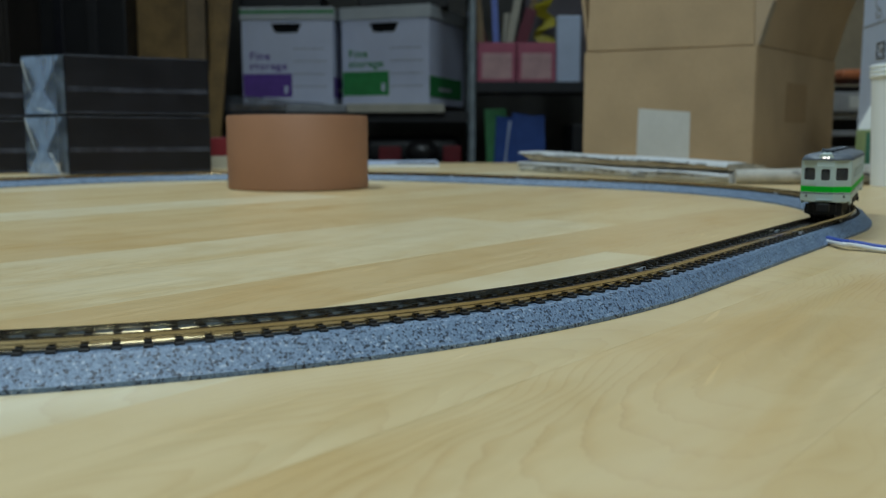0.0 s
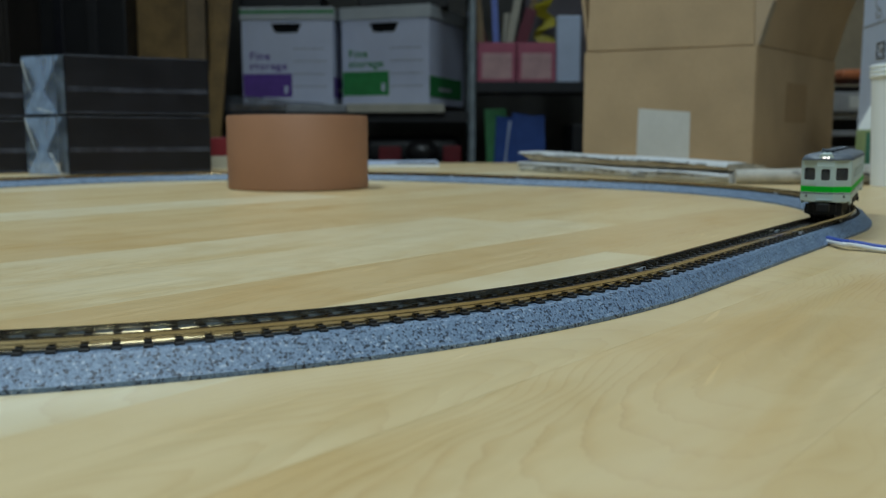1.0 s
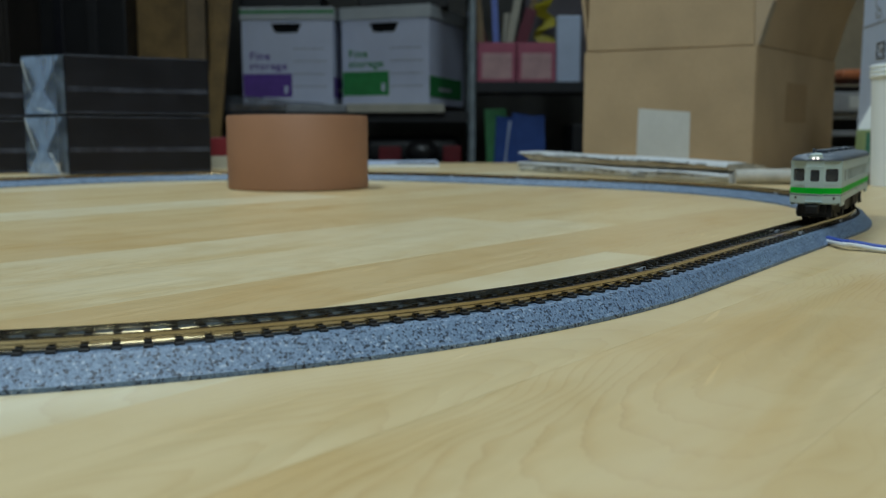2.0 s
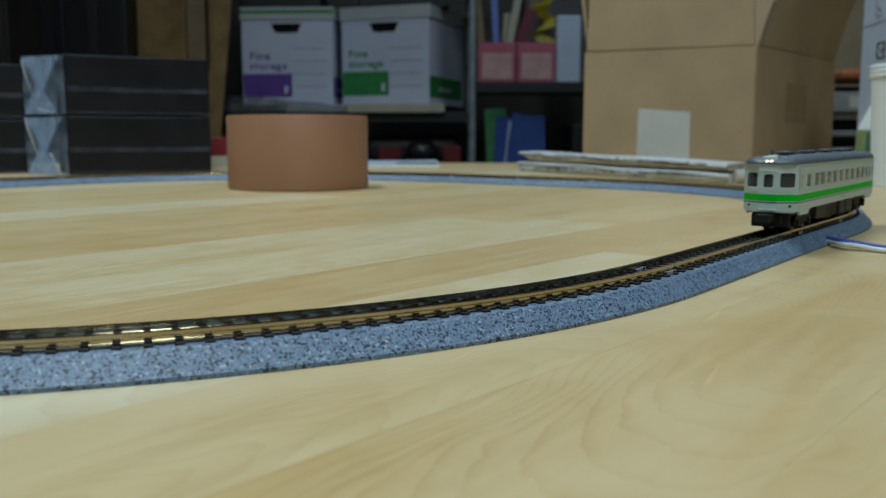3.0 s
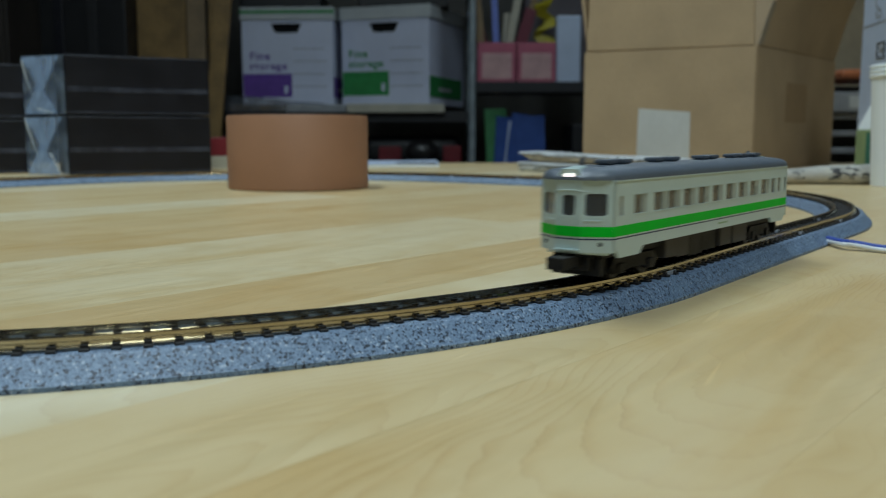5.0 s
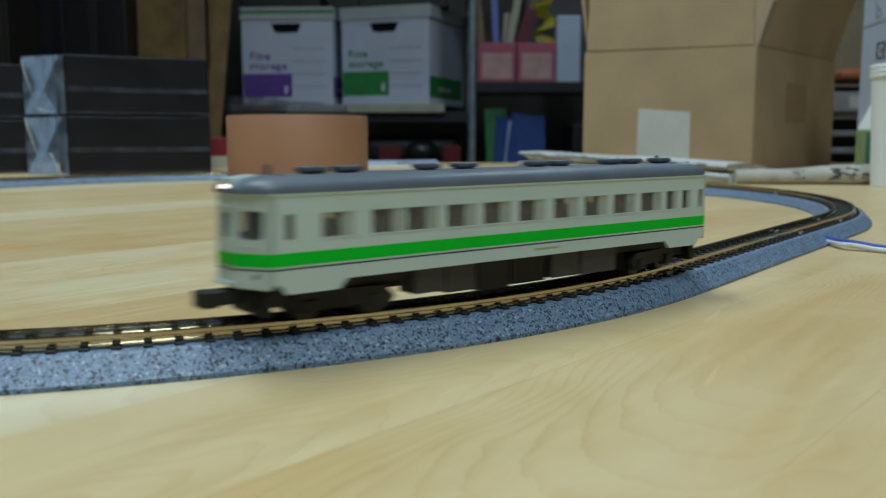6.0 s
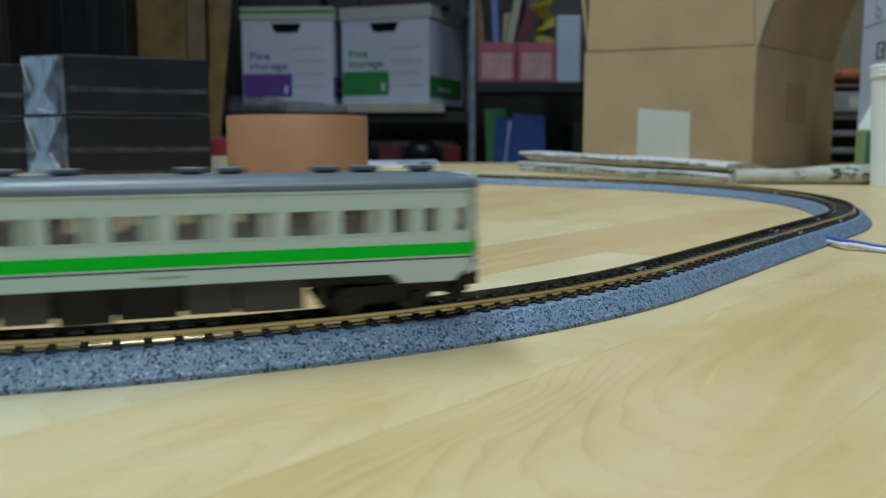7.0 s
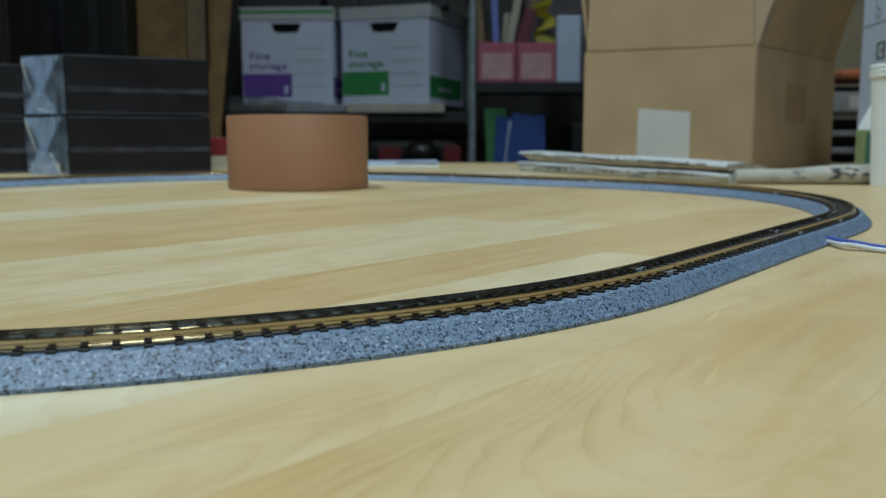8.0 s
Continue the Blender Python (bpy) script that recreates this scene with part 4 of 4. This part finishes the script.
    for x in (0.0, 0.234):
        part("crate_side", box(x, x + 0.006, 0.0062, 0.22, 0, 0.42, 0.001), CRATE, ob)
    part("crate_back", box(0.0062, 0.2338, 0.214, 0.22, 0, 0.42, 0.001), CRATE, ob)
    part("crate_bottom", box(0.0062, 0.2338, 0.0062, 0.2138, 0, 0.006), CRATE, ob)
    part("crate_rim", panel(-0.006, 0.246, -0.006, 0.226, [(0.0002, 0.2398, 0.0002, 0.2198)], lambda u, w, d: (u, w, 0.421 - d), 0.016), CRATE, ob)
    ob = empty("white_bottle", pose(0.437, 3.195, 0.223), "bluish white flat bottle on the rack", "bottle")
    part("bottle_body", box(-0.043, 0.043, -0.02, 0.02, 0, 0.232, 0.006), FROST, ob)
    # folders on the lower shelf
    for x, ry, rz, mt, w, h, lab in ((0.196, -3, 24, GREEN_FOLDER, 0.085, 0.245, "green folder standing on the lower shelf"), (0.225, 3, 20, BLUE, 0.10, 0.215, "dark blue folder standing on the lower shelf"), (0.245, 6, 25, FROST, 0.07, 0.20, "white papers standing on the lower shelf"), (0.270, 9, 12, BLUE, 0.12, 0.225, "blue folder leaning on the lower shelf"), (0.315, -3, 8, BLUE, 0.11, 0.22, "dark blue folder standing on the lower shelf")):
        leaning("folder", lab, "folder", mt, pose(x, 3.2, -0.109, 0, ry, rz), w, 0.012, h)
    # dark clutter on the lower shelf
    ob = empty("equipment_bag", pose(-0.12, 3.35, -0.069), "black and red equipment bag on the lower shelf", "bag")
    bm = box(-0.17, 0.19, -0.12, 0.12, 0, 0.11, 0.035, seg=4)
    part("bag_body", bm, BLACK, ob, smooth=True)
    part("bag_panel", box(-0.11, -0.03, -0.126, -0.119, 0.02, 0.072, 0.003), RED, ob, "dull red panel")
    part("bag_panel", box(0.12, 0.185, -0.126, -0.119, 0.012, 0.075, 0.003), RED, ob, "dull red panel")
    bm = bmesh.new()
    bmesh.ops.create_uvsphere(bm, u_segments=20, v_segments=12, radius=0.05, matrix=Matrix.Translation((0.045, -0.135, 0.055)) @ Matrix.Diagonal((1.2, 0.7, 0.8, 1)))
    part("bag_dome", bm, GLOSS, ob, "shiny black dome", True)
    tagged(part("bin_box", box(-0.80, -0.50, 3.2, 3.5, -0.069, 0.12, 0.004), BROWN_DARK), "dark brown box on the lower shelf", "box")
    tagged(part("bin_box", box(-0.46, -0.31, 3.22, 3.5, -0.069, 0.10, 0.004), BLACK), "black box on the lower shelf", "box")
    tagged(part("bin_box", box(0.45, 0.62, 3.14, 3.4, -0.109, 0.08, 0.004), BLACK), "black box on the lower rack shelf", "box")


def left_background():
    # a dark cabinet, boards and planks that lean at the wall
    ob = empty("dark_cabinet", pose(-1.95, 2.75, FLOOR_Z), "tall dark brown cabinet by the wall", "cabinet")
    part("carcass", box(0, 0.63, 0.02, 0.5, 0, 1.75, 0.004), BROWN_DARK, ob)
    part("door", box(0.004, 0.313, 0.0, 0.0195, 0.01, 1.74, 0.003), BROWN_DARK, ob)
    part("door", box(0.317, 0.626, 0.0, 0.0195, 0.01, 1.74, 0.003), BROWN_DARK, ob)
    ob = empty("black_coat_rack", pose(-1.185, 3.0, FLOOR_Z), "black panel cabinet beside the boards", "cabinet")
    part("panel_body", box(-0.145, 0.145, 0, 0.12, 0, 1.8, 0.006), BLACK, ob)
    part("panel_edge", box(0.02, 0.05, -0.006, -0.0005, 0.3, 1.7, 0.002), SHELF_DARK, ob)
    part("panel_edge", box(-0.09, -0.06, -0.006, -0.0005, 0.3, 1.7, 0.002), BLACK_CASE, ob)
    for x, w, mt, ry, lab in ((-0.955, 0.165, BROWN, 0, "wide brown wooden board standing upright"), (-0.838, 0.062, PALE_WOOD, 0, "pale wooden board standing upright"), (-0.785, 0.036, BROWN, 0.4, "narrow brown board standing upright"), (-0.855, 0.055, BROWN, 6, "brown wooden plank leaning at a slant")):
        leaning("plank", lab, "plank", mt, pose(x, 3.02 if ry == 6 else 3.09, FLOOR_Z, -1, ry, 0), w, 0.02, 1.75, "planks leaning by the rack")


def right_background():
    ob = empty("paper_tray_unit", pose(0.625, 1.44, FLOOR_Z), "grey letter tray tower on a stand beyond the table", "tray unit")
    part("stand", box(-0.02, 0.40, 0.02, 0.34, 0, 0.70, 0.004), SHELF_DARK, ob)
    for k in range(5):
        z = 0.705 + 0.028 * k
        part("tray", box(0, 0.36, 0.03, 0.32, z, z + 0.010, 0.002), GREY_TRAY, ob)
        part("tray_back", box(0.01, 0.35, 0.09, 0.10, z + 0.0102, z + 0.0278), GEAR, ob)
    part("drawer_front", box(0, 0.36, 0.018, 0.0295, 0.800, 0.832, 0.002), GREY_TRAY, ob, "pale grey drawer front")
    part("drawer_label", box(0.03, 0.09, 0.0172, 0.0178, 0.807, 0.826), LABEL_PAPER, ob, "small white label")
    tagged(part("cloth", box(0.65, 0.85, 1.48, 1.68, 0.1355, 0.150, 0.006), ORANGE), "orange and grey cloth on the tray tower", "cloth")
    tagged(part("beige_board", box(0.66, 1.4, 1.80, 1.82, FLOOR_Z, 0.55, 0.003), BEIGE), "beige board standing behind the trays", "board")


shelves()
left_background()
right_background()


# ------------------------------------------------------------------ the railcar
HALF_L, HALF_W, BOW = 68.6, 9.8, 4.2
SLOPE = BOW / (HALF_W - 3.3)
SILL, EAVE = 8.4, 25.0
PIVOT = 46.0


def railcar():
    ob = empty("railcar", pose(0, 0, RAIL_TOP * MM), "cream model railcar with a green stripe and grey roof", "model train")

    def p(x, y, z):
        return (x * MM, y * MM, z * MM)

    # side walls with their windows
    fronts = (42.4, 34.0, 23.8, 13.8, 3.4, -7.4, -17.6, -27.8, -38.1)
    wins = [(b - 7.9, b) for b in fronts]
    wins += [(46.6, 53.6), (59.4, 61.2), (-52.4, -48.1), (-58.0, -54.6), (-63.2, -61.4)]
    holes = [(a, b, 16.6, 21.2) for a, b in wins]
    for sgn, nm in ((1, "side_wall"), (-1, "side_wall")):
        wall = part(nm, panel(-HALF_L + BOW, HALF_L - BOW, SILL, EAVE, holes, lambda u, w, d, s=sgn: p(u, s * (HALF_W - d), w), 0.7), BODY, ob, "cream plastic side with window openings")
        for a, b, c, d in holes:
            bm = box(*(v * MM for v in (a + 0.01, b - 0.01)), *sorted((sgn * (HALF_W - 0.25) * MM, sgn * (HALF_W - 0.68) * MM)), (c + 0.01) * MM, (d - 0.01) * MM)
            g = part("window_pane", bm, PANE, wall, "clear window glazing")
            g.visible_shadow = False
            # a pale panel stands for the reflection across part of the clear glazing
            if b - a > 3.0:
                part("sheen_panel", box((a + 0.02) * MM, (a + (b - a) * 0.40) * MM, *sorted((sgn * (HALF_W - 0.10) * MM, sgn * (HALF_W - 0.23) * MM)), (c + 0.02) * MM, (d - 0.02) * MM), PANE_SHEEN, wall, "pale panel painted as the reflection in half the window")
            for z in (c - 0.28, d + 0.02):
                part("window_trim", box((a - 0.1) * MM, (b + 0.1) * MM, *sorted((sgn * HALF_W * MM, sgn * (HALF_W + 0.12) * MM)), z * MM, (z + 0.26) * MM), BODY, wall)
        part("lining", panel(-56, 56, 9.4, EAVE - 0.4, [h for h in holes if -56 < h[0] and h[1] < 56], lambda u, w, d, s=sgn: p(u, s * (HALF_W - 0.74 - d), w), 0.25), INSIDE, wall, "dark inner lining")
        part("stripe", box((-HALF_L + BOW) * MM, (HALF_L - BOW) * MM, *sorted((sgn * (HALF_W + 0.006) * MM, sgn * (HALF_W + 0.03) * MM)), 11.75 * MM, 14.2 * MM), GREEN, wall, "bright green stripe")
        part("pinstripe", box((-HALF_L + BOW) * MM, (HALF_L - BOW) * MM, *sorted((sgn * (HALF_W + 0.006) * MM, sgn * (HALF_W + 0.03) * MM)), 11.05 * MM, 11.38 * MM), NAVY, wall, "thin navy line")
        # deeper skirts at both ends
        for e in (-1, 1):
            bm = bmesh.new()
            pts = [(48.0, SILL), (50.0, 6.5), (61.0, 6.5), (62.5, SILL)]
            loft([[p(e * x, sgn * y, z) for x, z in pts] for y in (HALF_W - 0.9, HALF_W - 0.02)], bm)
            part("skirt", bm, BODY, ob)
        # faded lettering on the side, as a bar
        part("side_mark", box(-9.0 * MM, -1.5 * MM, *sorted((sgn * (HALF_W + 0.004) * MM, sgn * (HALF_W + 0.02) * MM)), 9.7 * MM, 10.2 * MM), MARK_GREEN, wall, "faint green lettering, unreadable")
    # ends: three faces each, bowed
    for e in (1, -1):
        turns = [(-HALF_W, -3.3, BOW, 0.0), (-3.3, 3.3, 0.0, 0.0), (3.3, HALF_W, 0.0, BOW)]
        openings = [(-8.5, -4.0, 16.7, 21.9), (-1.75, 1.75, 16.7, 21.5), (4.0, 8.5, 16.7, 21.9)]
        for (y0, y1, b0, b1), win in zip(turns, openings):
            def place(u, w, d, y0=y0, y1=y1, b0=b0, b1=b1, e=e):
                f = (u - y0) / (y1 - y0)
                lean = max(0, w - 16) * 0.055
                return p(e * (HALF_L - b0 * (1 - f) - b1 * f - d - lean), u, w)
            top = EAVE + 0.2
            face = part("end_wall", panel(y0, y1, SILL - 0.4, top, [win], place, 0.7), BODY, ob, "cream plastic end with window openings")
            bm = bmesh.new()
            quad = [(win[0], win[2]), (win[1], win[2]), (win[1], win[3]), (win[0], win[3])]
            loft([[place(u, w, dd) for u, w in quad] for dd in (0.3, 0.6)], bm)
            g = part("end_pane", bm, PANE, face, "clear end window")
            for u0, du in ((win[0], 1), (win[1], -1)):
                for w0, dw in ((win[2], 1), (win[3], -1)):
                    bm = bmesh.new()
                    arc = [(0, 0)] + [(0.8 - 0.8 * math.cos(k * math.pi / 8), 0.8 - 0.8 * math.sin(k * math.pi / 8)) for k in range(5)]
                    loft([[place(u0 + du * i, w0 + dw * j, dd) for i, j in arc] for dd in (0.02, 0.28)], bm)
                    part("window_corner", bm, BODY, face)
            g.visible_shadow = False
            for z0, z1, mt, nm in ((11.75, 14.2, GREEN, "stripe"), (11.05, 11.38, NAVY, "pinstripe")):
                bm = bmesh.new()
                loft([[place(u, w, dd) for u, w in ((y0, z0), (y1, z0), (y1, z1), (y0, z1))] for dd in (-0.03, -0.006)], bm)
                part(nm, bm, mt, face)
        # window surround and gangway door lines
        for y in (-2.5, 2.5):
            part("door_line", box(*sorted((e * (HALF_L - 0.3) * MM, e * (HALF_L + 0.05) * MM)), (y - 0.12) * MM, (y + 0.12) * MM, 14.4 * MM, 16.0 * MM), BODY, ob)
        part("rain_gutter", tube([p(e * (HALF_L - 0.35 - max(0, abs(y) - 3.3) * SLOPE), y, 22.7 - 0.02 * y * y) for y in (-5, -3, -1, 1, 3, 5)], 0.22 * MM, 6), BODY, ob)
        part("hand_rail", tube([p(e * (HALF_L + 0.2 - (abs(y) - 3.3) * SLOPE), y, 15.6) for y in (4.2, 6, 7.6)], 0.12 * MM, 6), BODY, ob)
        part("hand_rail", tube([p(e * (HALF_L + 0.2 - (abs(y) - 3.3) * SLOPE), y, 15.6) for y in (-7.6, -6, -4.2)], 0.12 * MM, 6), BODY, ob)
        # end skirt, step and marker lamps
        bm = bmesh.new()
        loft([[p(e * (HALF_L - 5.0), y, z) for y, z in ((-8.2, 7.2), (8.2, 7.2), (9.0, SILL - 0.1), (-9.0, SILL - 0.1))], [p(e * (HALF_L - 0.8), y, z) for y, z in ((-3.6, 7.6), (3.6, 7.6), (3.8, SILL - 0.2), (-3.8, SILL - 0.2))]], bm)
        part("end_skirt", bm, BODY, ob)
        part("step", box(*sorted((e * (HALF_L - 0.4) * MM, e * (HALF_L + 0.9) * MM)), -3.2 * MM, 3.2 * MM, 8.3 * MM, 8.8 * MM, 0.0001), BODY, ob)
        for y in (-7.2, 7.2):
            bm = solid_lathe([(0, 0), (0.55, 0), (0.55, 0.5), (0.4, 0.6), (0, 0.6)], 16)
            q = part("marker_lamp", bm, UNDER, ob, "small dark marker lamp")
            q.data.transform(Matrix.Scale(MM, 4))
            q.matrix_local = Matrix.Translation(p(e * (HALF_L - 0.43 - 3.9 * SLOPE), y, 10.0)) @ pose(0, 0, 0, 0, 90 * e, 0)
    # roof
    bm = bmesh.new()
    sections = []
    for x, drop, nar in ((-68.5, 2.3, 5.8), (-67.4, 1.3, 3.6), (-65.9, 0.6, 1.6), (-64.2, 0.3, 0.2), (-61, 0.1, 0.0), (-40, 0, 0), (0, 0, 0), (40, 0, 0), (61, 0.1, 0.0), (64.2, 0.3, 0.2), (65.9, 0.6, 1.6), (67.4, 1.3, 3.6), (68.5, 2.3, 5.8)):
        ring = []
        for k in range(17):
            a = math.pi * k / 16
            c, s = math.cos(a), math.sin(a)
            y = (HALF_W + 0.15 - nar) * math.copysign(abs(c) ** 0.55, c)
            ring.append(p(x, y, EAVE + 0.02 + max(0.5, 3.1 - drop) * s ** 0.8))
        sections.append(ring)
    loft(sections, bm)
    roof = part("roof", bm, ROOF, ob, "blue-grey rounded roof", True)
    for sgn in (-1, 1):
        part("eave_strip", box(-64.3 * MM, 64.3 * MM, *sorted((sgn * (HALF_W - 0.02) * MM, sgn * (HALF_W + 0.22) * MM)), (EAVE - 0.35) * MM, (EAVE - 0.02) * MM), BODY, ob)
    for x in (-57, -45, -37, -18.5, -11, 11.3, 21.7, 41.8, 50):
        bm = box(-2.7 * MM, 2.7 * MM, -2.0 * MM, 2.0 * MM, 0.35 * MM, 1.35 * MM, 0.0003)
        box(-2.0 * MM, 2.0 * MM, -1.4 * MM, 1.4 * MM, -0.4 * MM, 0.45 * MM, bm=bm)
        q = part("roof_vent", bm, VENT, roof, "grey roof ventilator")
        q.matrix_local = pose(x * MM, 0, (EAVE + 3.1) * MM)
    for x in (58.5, -58.5):
        part("whistle", tube([p(x, -2.0, EAVE + 2.6), p(x, -2.0, EAVE + 5.0)], 0.55 * MM, 8), VENT, roof)
        part("roof_pipe", tube([p(x, -4, EAVE + 2.9), p(x, 4, EAVE + 2.9)], 0.3 * MM, 6), VENT, roof)
    # twin head lamps in their housing
    for e in (1, -1):
        bm = bmesh.new()
        loft([[p(e * (HALF_L - 5.5), y, z) for y, z in ((-2.4, 26.9), (2.4, 26.9), (1.4, 28.3), (-1.4, 28.3))], [p(e * (HALF_L - 0.45), y, z) for y, z in ((-3.9, 24.4), (3.9, 24.4), (2.2, 27.6), (-2.2, 27.6))]], bm)
        housing = part("lamp_housing", bm, BODY, ob, "cream head lamp housing")
        for y in (-0.8, 0.8):
            bm = solid_lathe([(0, 0), (0.48, 0), (0.48, 0.3), (0.34, 0.42), (0, 0.46)], 16)
            q = part("head_lamp", bm, LENS if e > 0 else WHEEL, housing, "lit head lamp" if e > 0 else "unlit lamp")
            q.data.transform(Matrix.Scale(MM, 4))
            q.matrix_local = Matrix.Translation(p(e * (HALF_L - 0.48), y, 26.1)) @ pose(0, 0, 0, 0, 90 * e, 0)
    # inside and below
    part("interior", box(-60 * MM, 60 * MM, -8.2 * MM, 8.2 * MM, 9.0 * MM, 13.5 * MM), INSIDE, ob, "dark interior floor block")
    for i in range(12):
        x = -49.5 + 8.9 * i
        for y in (-5.4, 5.4):
            part("seat_back", box((x - 0.7) * MM, (x + 0.7) * MM, (y - 2.6) * MM, (y + 2.6) * MM, 13.5 * MM, 19.6 * MM, 0.0003), INSIDE, ob, "dark seat back")
    part("inner_ceiling", box(-57 * MM, 57 * MM, -8.6 * MM, 8.6 * MM, 24.0 * MM, 24.5 * MM), INSIDE, ob, "dark ceiling inside the car")
    part("motor_cover", box(-41 * MM, 1 * MM, -6.6 * MM, 6.6 * MM, 13.5 * MM, 18.2 * MM, 0.0004), INSIDE, ob, "dark block that hides the motor")
    for e in (1, -1):
        part("cab_partition", box(*sorted((e * 57.5 * MM, e * 58.2 * MM)), -8.2 * MM, 8.2 * MM, 13.5 * MM, 24.5 * MM), INSIDE, ob, "dark cab partition")
    for e in (1, -1):
        part("coupler_pocket", box(*sorted((e * 57 * MM, e * 66 * MM)), -4.6 * MM, 4.6 * MM, 3.4 * MM, 6.9 * MM, 0.0004), UNDER, ob, "black coupler pocket")
    part("engine_block", box(-29 * MM, 21 * MM, -4.5 * MM, 4.5 * MM, 2.6 * MM, 6.3 * MM, 0.0003), UNDER, ob, "black underfloor block")
    part("underframe", box(-64 * MM, 64 * MM, -6.5 * MM, 6.5 * MM, 6.2 * MM, 8.9 * MM), UNDER, ob, "black underframe")
    for x0, x1, z0, y in ((-31, -18.6, 2.3, 8.2), (-18.2, -9, 2.4, 7.9), (-8, 3, 2.0, 6.9), (3.6, 13, 1.6, 7.2), (14, 22.4, 2.3, 7.7), (23, 31, 3.0, 8.2)):
        for sgn in (-1, 1):
            part("equipment_box", box(x0 * MM, x1 * MM, *sorted((sgn * 2.5 * MM, sgn * y * MM)), z0 * MM, 8.4 * MM, 0.0003), UNDER if x0 in (-8, 3.6) else GEAR, ob, "dark grey underfloor equipment")
    for e in (1, -1):
        cx = 71.8 if e > 0 else 66.6
        bm = box(*sorted((e * 60 * MM, e * cx * MM)), -2.2 * MM, 2.2 * MM, 4.5 * MM, 7.1 * MM, 0.0003)
        box(*sorted((e * (cx - 1) * MM, e * (cx + 2.4) * MM)), -2.4 * MM, 2.4 * MM, 4.2 * MM, 7.2 * MM, 0.0003, bm)
        part("coupler", bm, UNDER, ob, "black plastic coupler")
        part("snow_plough", box(*sorted((e * 62.5 * MM, e * 64.5 * MM)), -6.8 * MM, 6.8 * MM, 2.0 * MM, 6.6 * MM, 0.0004), UNDER, ob)
    bogies = []
    for e in (1, -1):
        bg = empty("bogie", pose(0, 0, 0), "", "")
        bg.parent = ob
        bg.matrix_local = pose(e * PIVOT * MM, 0, 0)
        bogies.append(bg)
        part("bogie_frame", box(-10.5 * MM, 10.5 * MM, -3.6 * MM, 3.6 * MM, 1.2 * MM, 6.15 * MM, 0.0004), UNDER, bg)
        for sgn in (-1, 1):
            bm = bmesh.new()
            pts = [(-11, 3.6), (-9.5, 1.6), (-5.5, 1.6), (-4.0, 2.6), (4.0, 2.6), (5.5, 1.6), (9.5, 1.6), (11, 3.6), (9.0, 5.9), (-9.0, 5.9)]
            loft([[p(x, sgn * y, z) for x, z in pts] for y in (5.6, 7.0)], bm)
            part("side_frame", bm, UNDER, bg, "black moulded bogie side")
            for x in (-7.0, 7.0):
                part("axle_box", box((x - 1.3) * MM, (x + 1.3) * MM, *sorted((sgn * 7.0 * MM, sgn * 7.7 * MM)), 1.7 * MM, 4.2 * MM, 0.0002), UNDER, bg)
        for x in (-7.0, 7.0):
            for sgn in (-1, 1):
                bm = solid_lathe([(0, 0), (2.85, 0), (2.85, 0.9), (2.7, 1.3), (0, 1.3)], 28)
                bm2 = lathe([(0.0005, 1.3), (3.35, 1.3), (3.35, 1.7), (0.0005, 1.7)], 28, bm)
                q = part("wheel", bm2, WHEEL, bg, "dark metal wheel")
                q.data.transform(Matrix.Scale(MM, 4))
                q.matrix_local = Matrix.Translation(p(x, sgn * 5.1, 2.85)) @ pose(0, 0, 0, 90 * sgn, 0, 0)
    return ob, bogies


TRAIN, BOGIES = railcar()

# how far along the track the railcar's middle stands, second by second (mm)
RUN = [(0.0, 228.0), (1.4, 228.0), (1.5, 226.9), (2.0, 215.6), (2.4, 197.8), (2.8, 174.8), (3.0, 163.6), (3.5, 133.9), (4.0, 99.4), (4.5, 61.2), (4.7, 44.6), (5.25, -1.2), (5.8, -47.2), (6.0, -63.5), (6.5, -103.5), (7.0, -147.4), (7.5, -194.5), (7.8, -225.7), (8.0, -246.9)]


def run_at(t):
    """Smooth travel between the rows of RUN."""
    n = len(RUN)
    i = max(k for k in range(n - 1) if RUN[k][0] <= t + 1e-9)

    def slope(k):
        if k == 0 or RUN[k][1] == RUN[k - 1][1]:
            return 0.0
        a, b = RUN[k - 1], RUN[min(k + 1, n - 1)]
        return (b[1] - a[1]) / (b[0] - a[0])

    (t0, s0), (t1, s1) = RUN[i], RUN[i + 1]
    h = t1 - t0
    u = (t - t0) / h
    m0, m1 = slope(i) * h, slope(i + 1) * h
    return (2 * u ** 3 - 3 * u * u + 1) * s0 + (u ** 3 - 2 * u * u + u) * m0 + (-2 * u ** 3 + 3 * u * u) * s1 + (u ** 3 - u * u) * m1


def car_pose(s):
    """The railcar rides with both bogie pivots on the centre line; it runs towards smaller s."""
    a, ta = along(s - PIVOT)
    b, tb = along(s + PIVOT)
    d = a - b
    yaw = math.atan2(d.y, d.x)
    m = pose((a.x + b.x) / 2 * MM, (a.y + b.y) / 2 * MM, RAIL_TOP * MM, 0, 0, math.degrees(yaw))
    turn = [math.degrees((t + math.pi - yaw + math.pi) % (2 * math.pi) - math.pi) for t in (ta, tb)]
    return m, turn


def motions():
    times = [k / 10 for k in range(81)]
    rows, fronts, rears = [], [], []
    for t in times:
        m, (f, r) = car_pose(run_at(t))
        rows.append((t, m))
        fronts.append((t, pose(PIVOT * MM, 0, 0, 0, 0, f)))
        rears.append((t, pose(-PIVOT * MM, 0, 0, 0, 0, r)))
    walk(TRAIN, rows)
    walk(BOGIES[0], fronts)
    walk(BOGIES[1], rears)


motions()
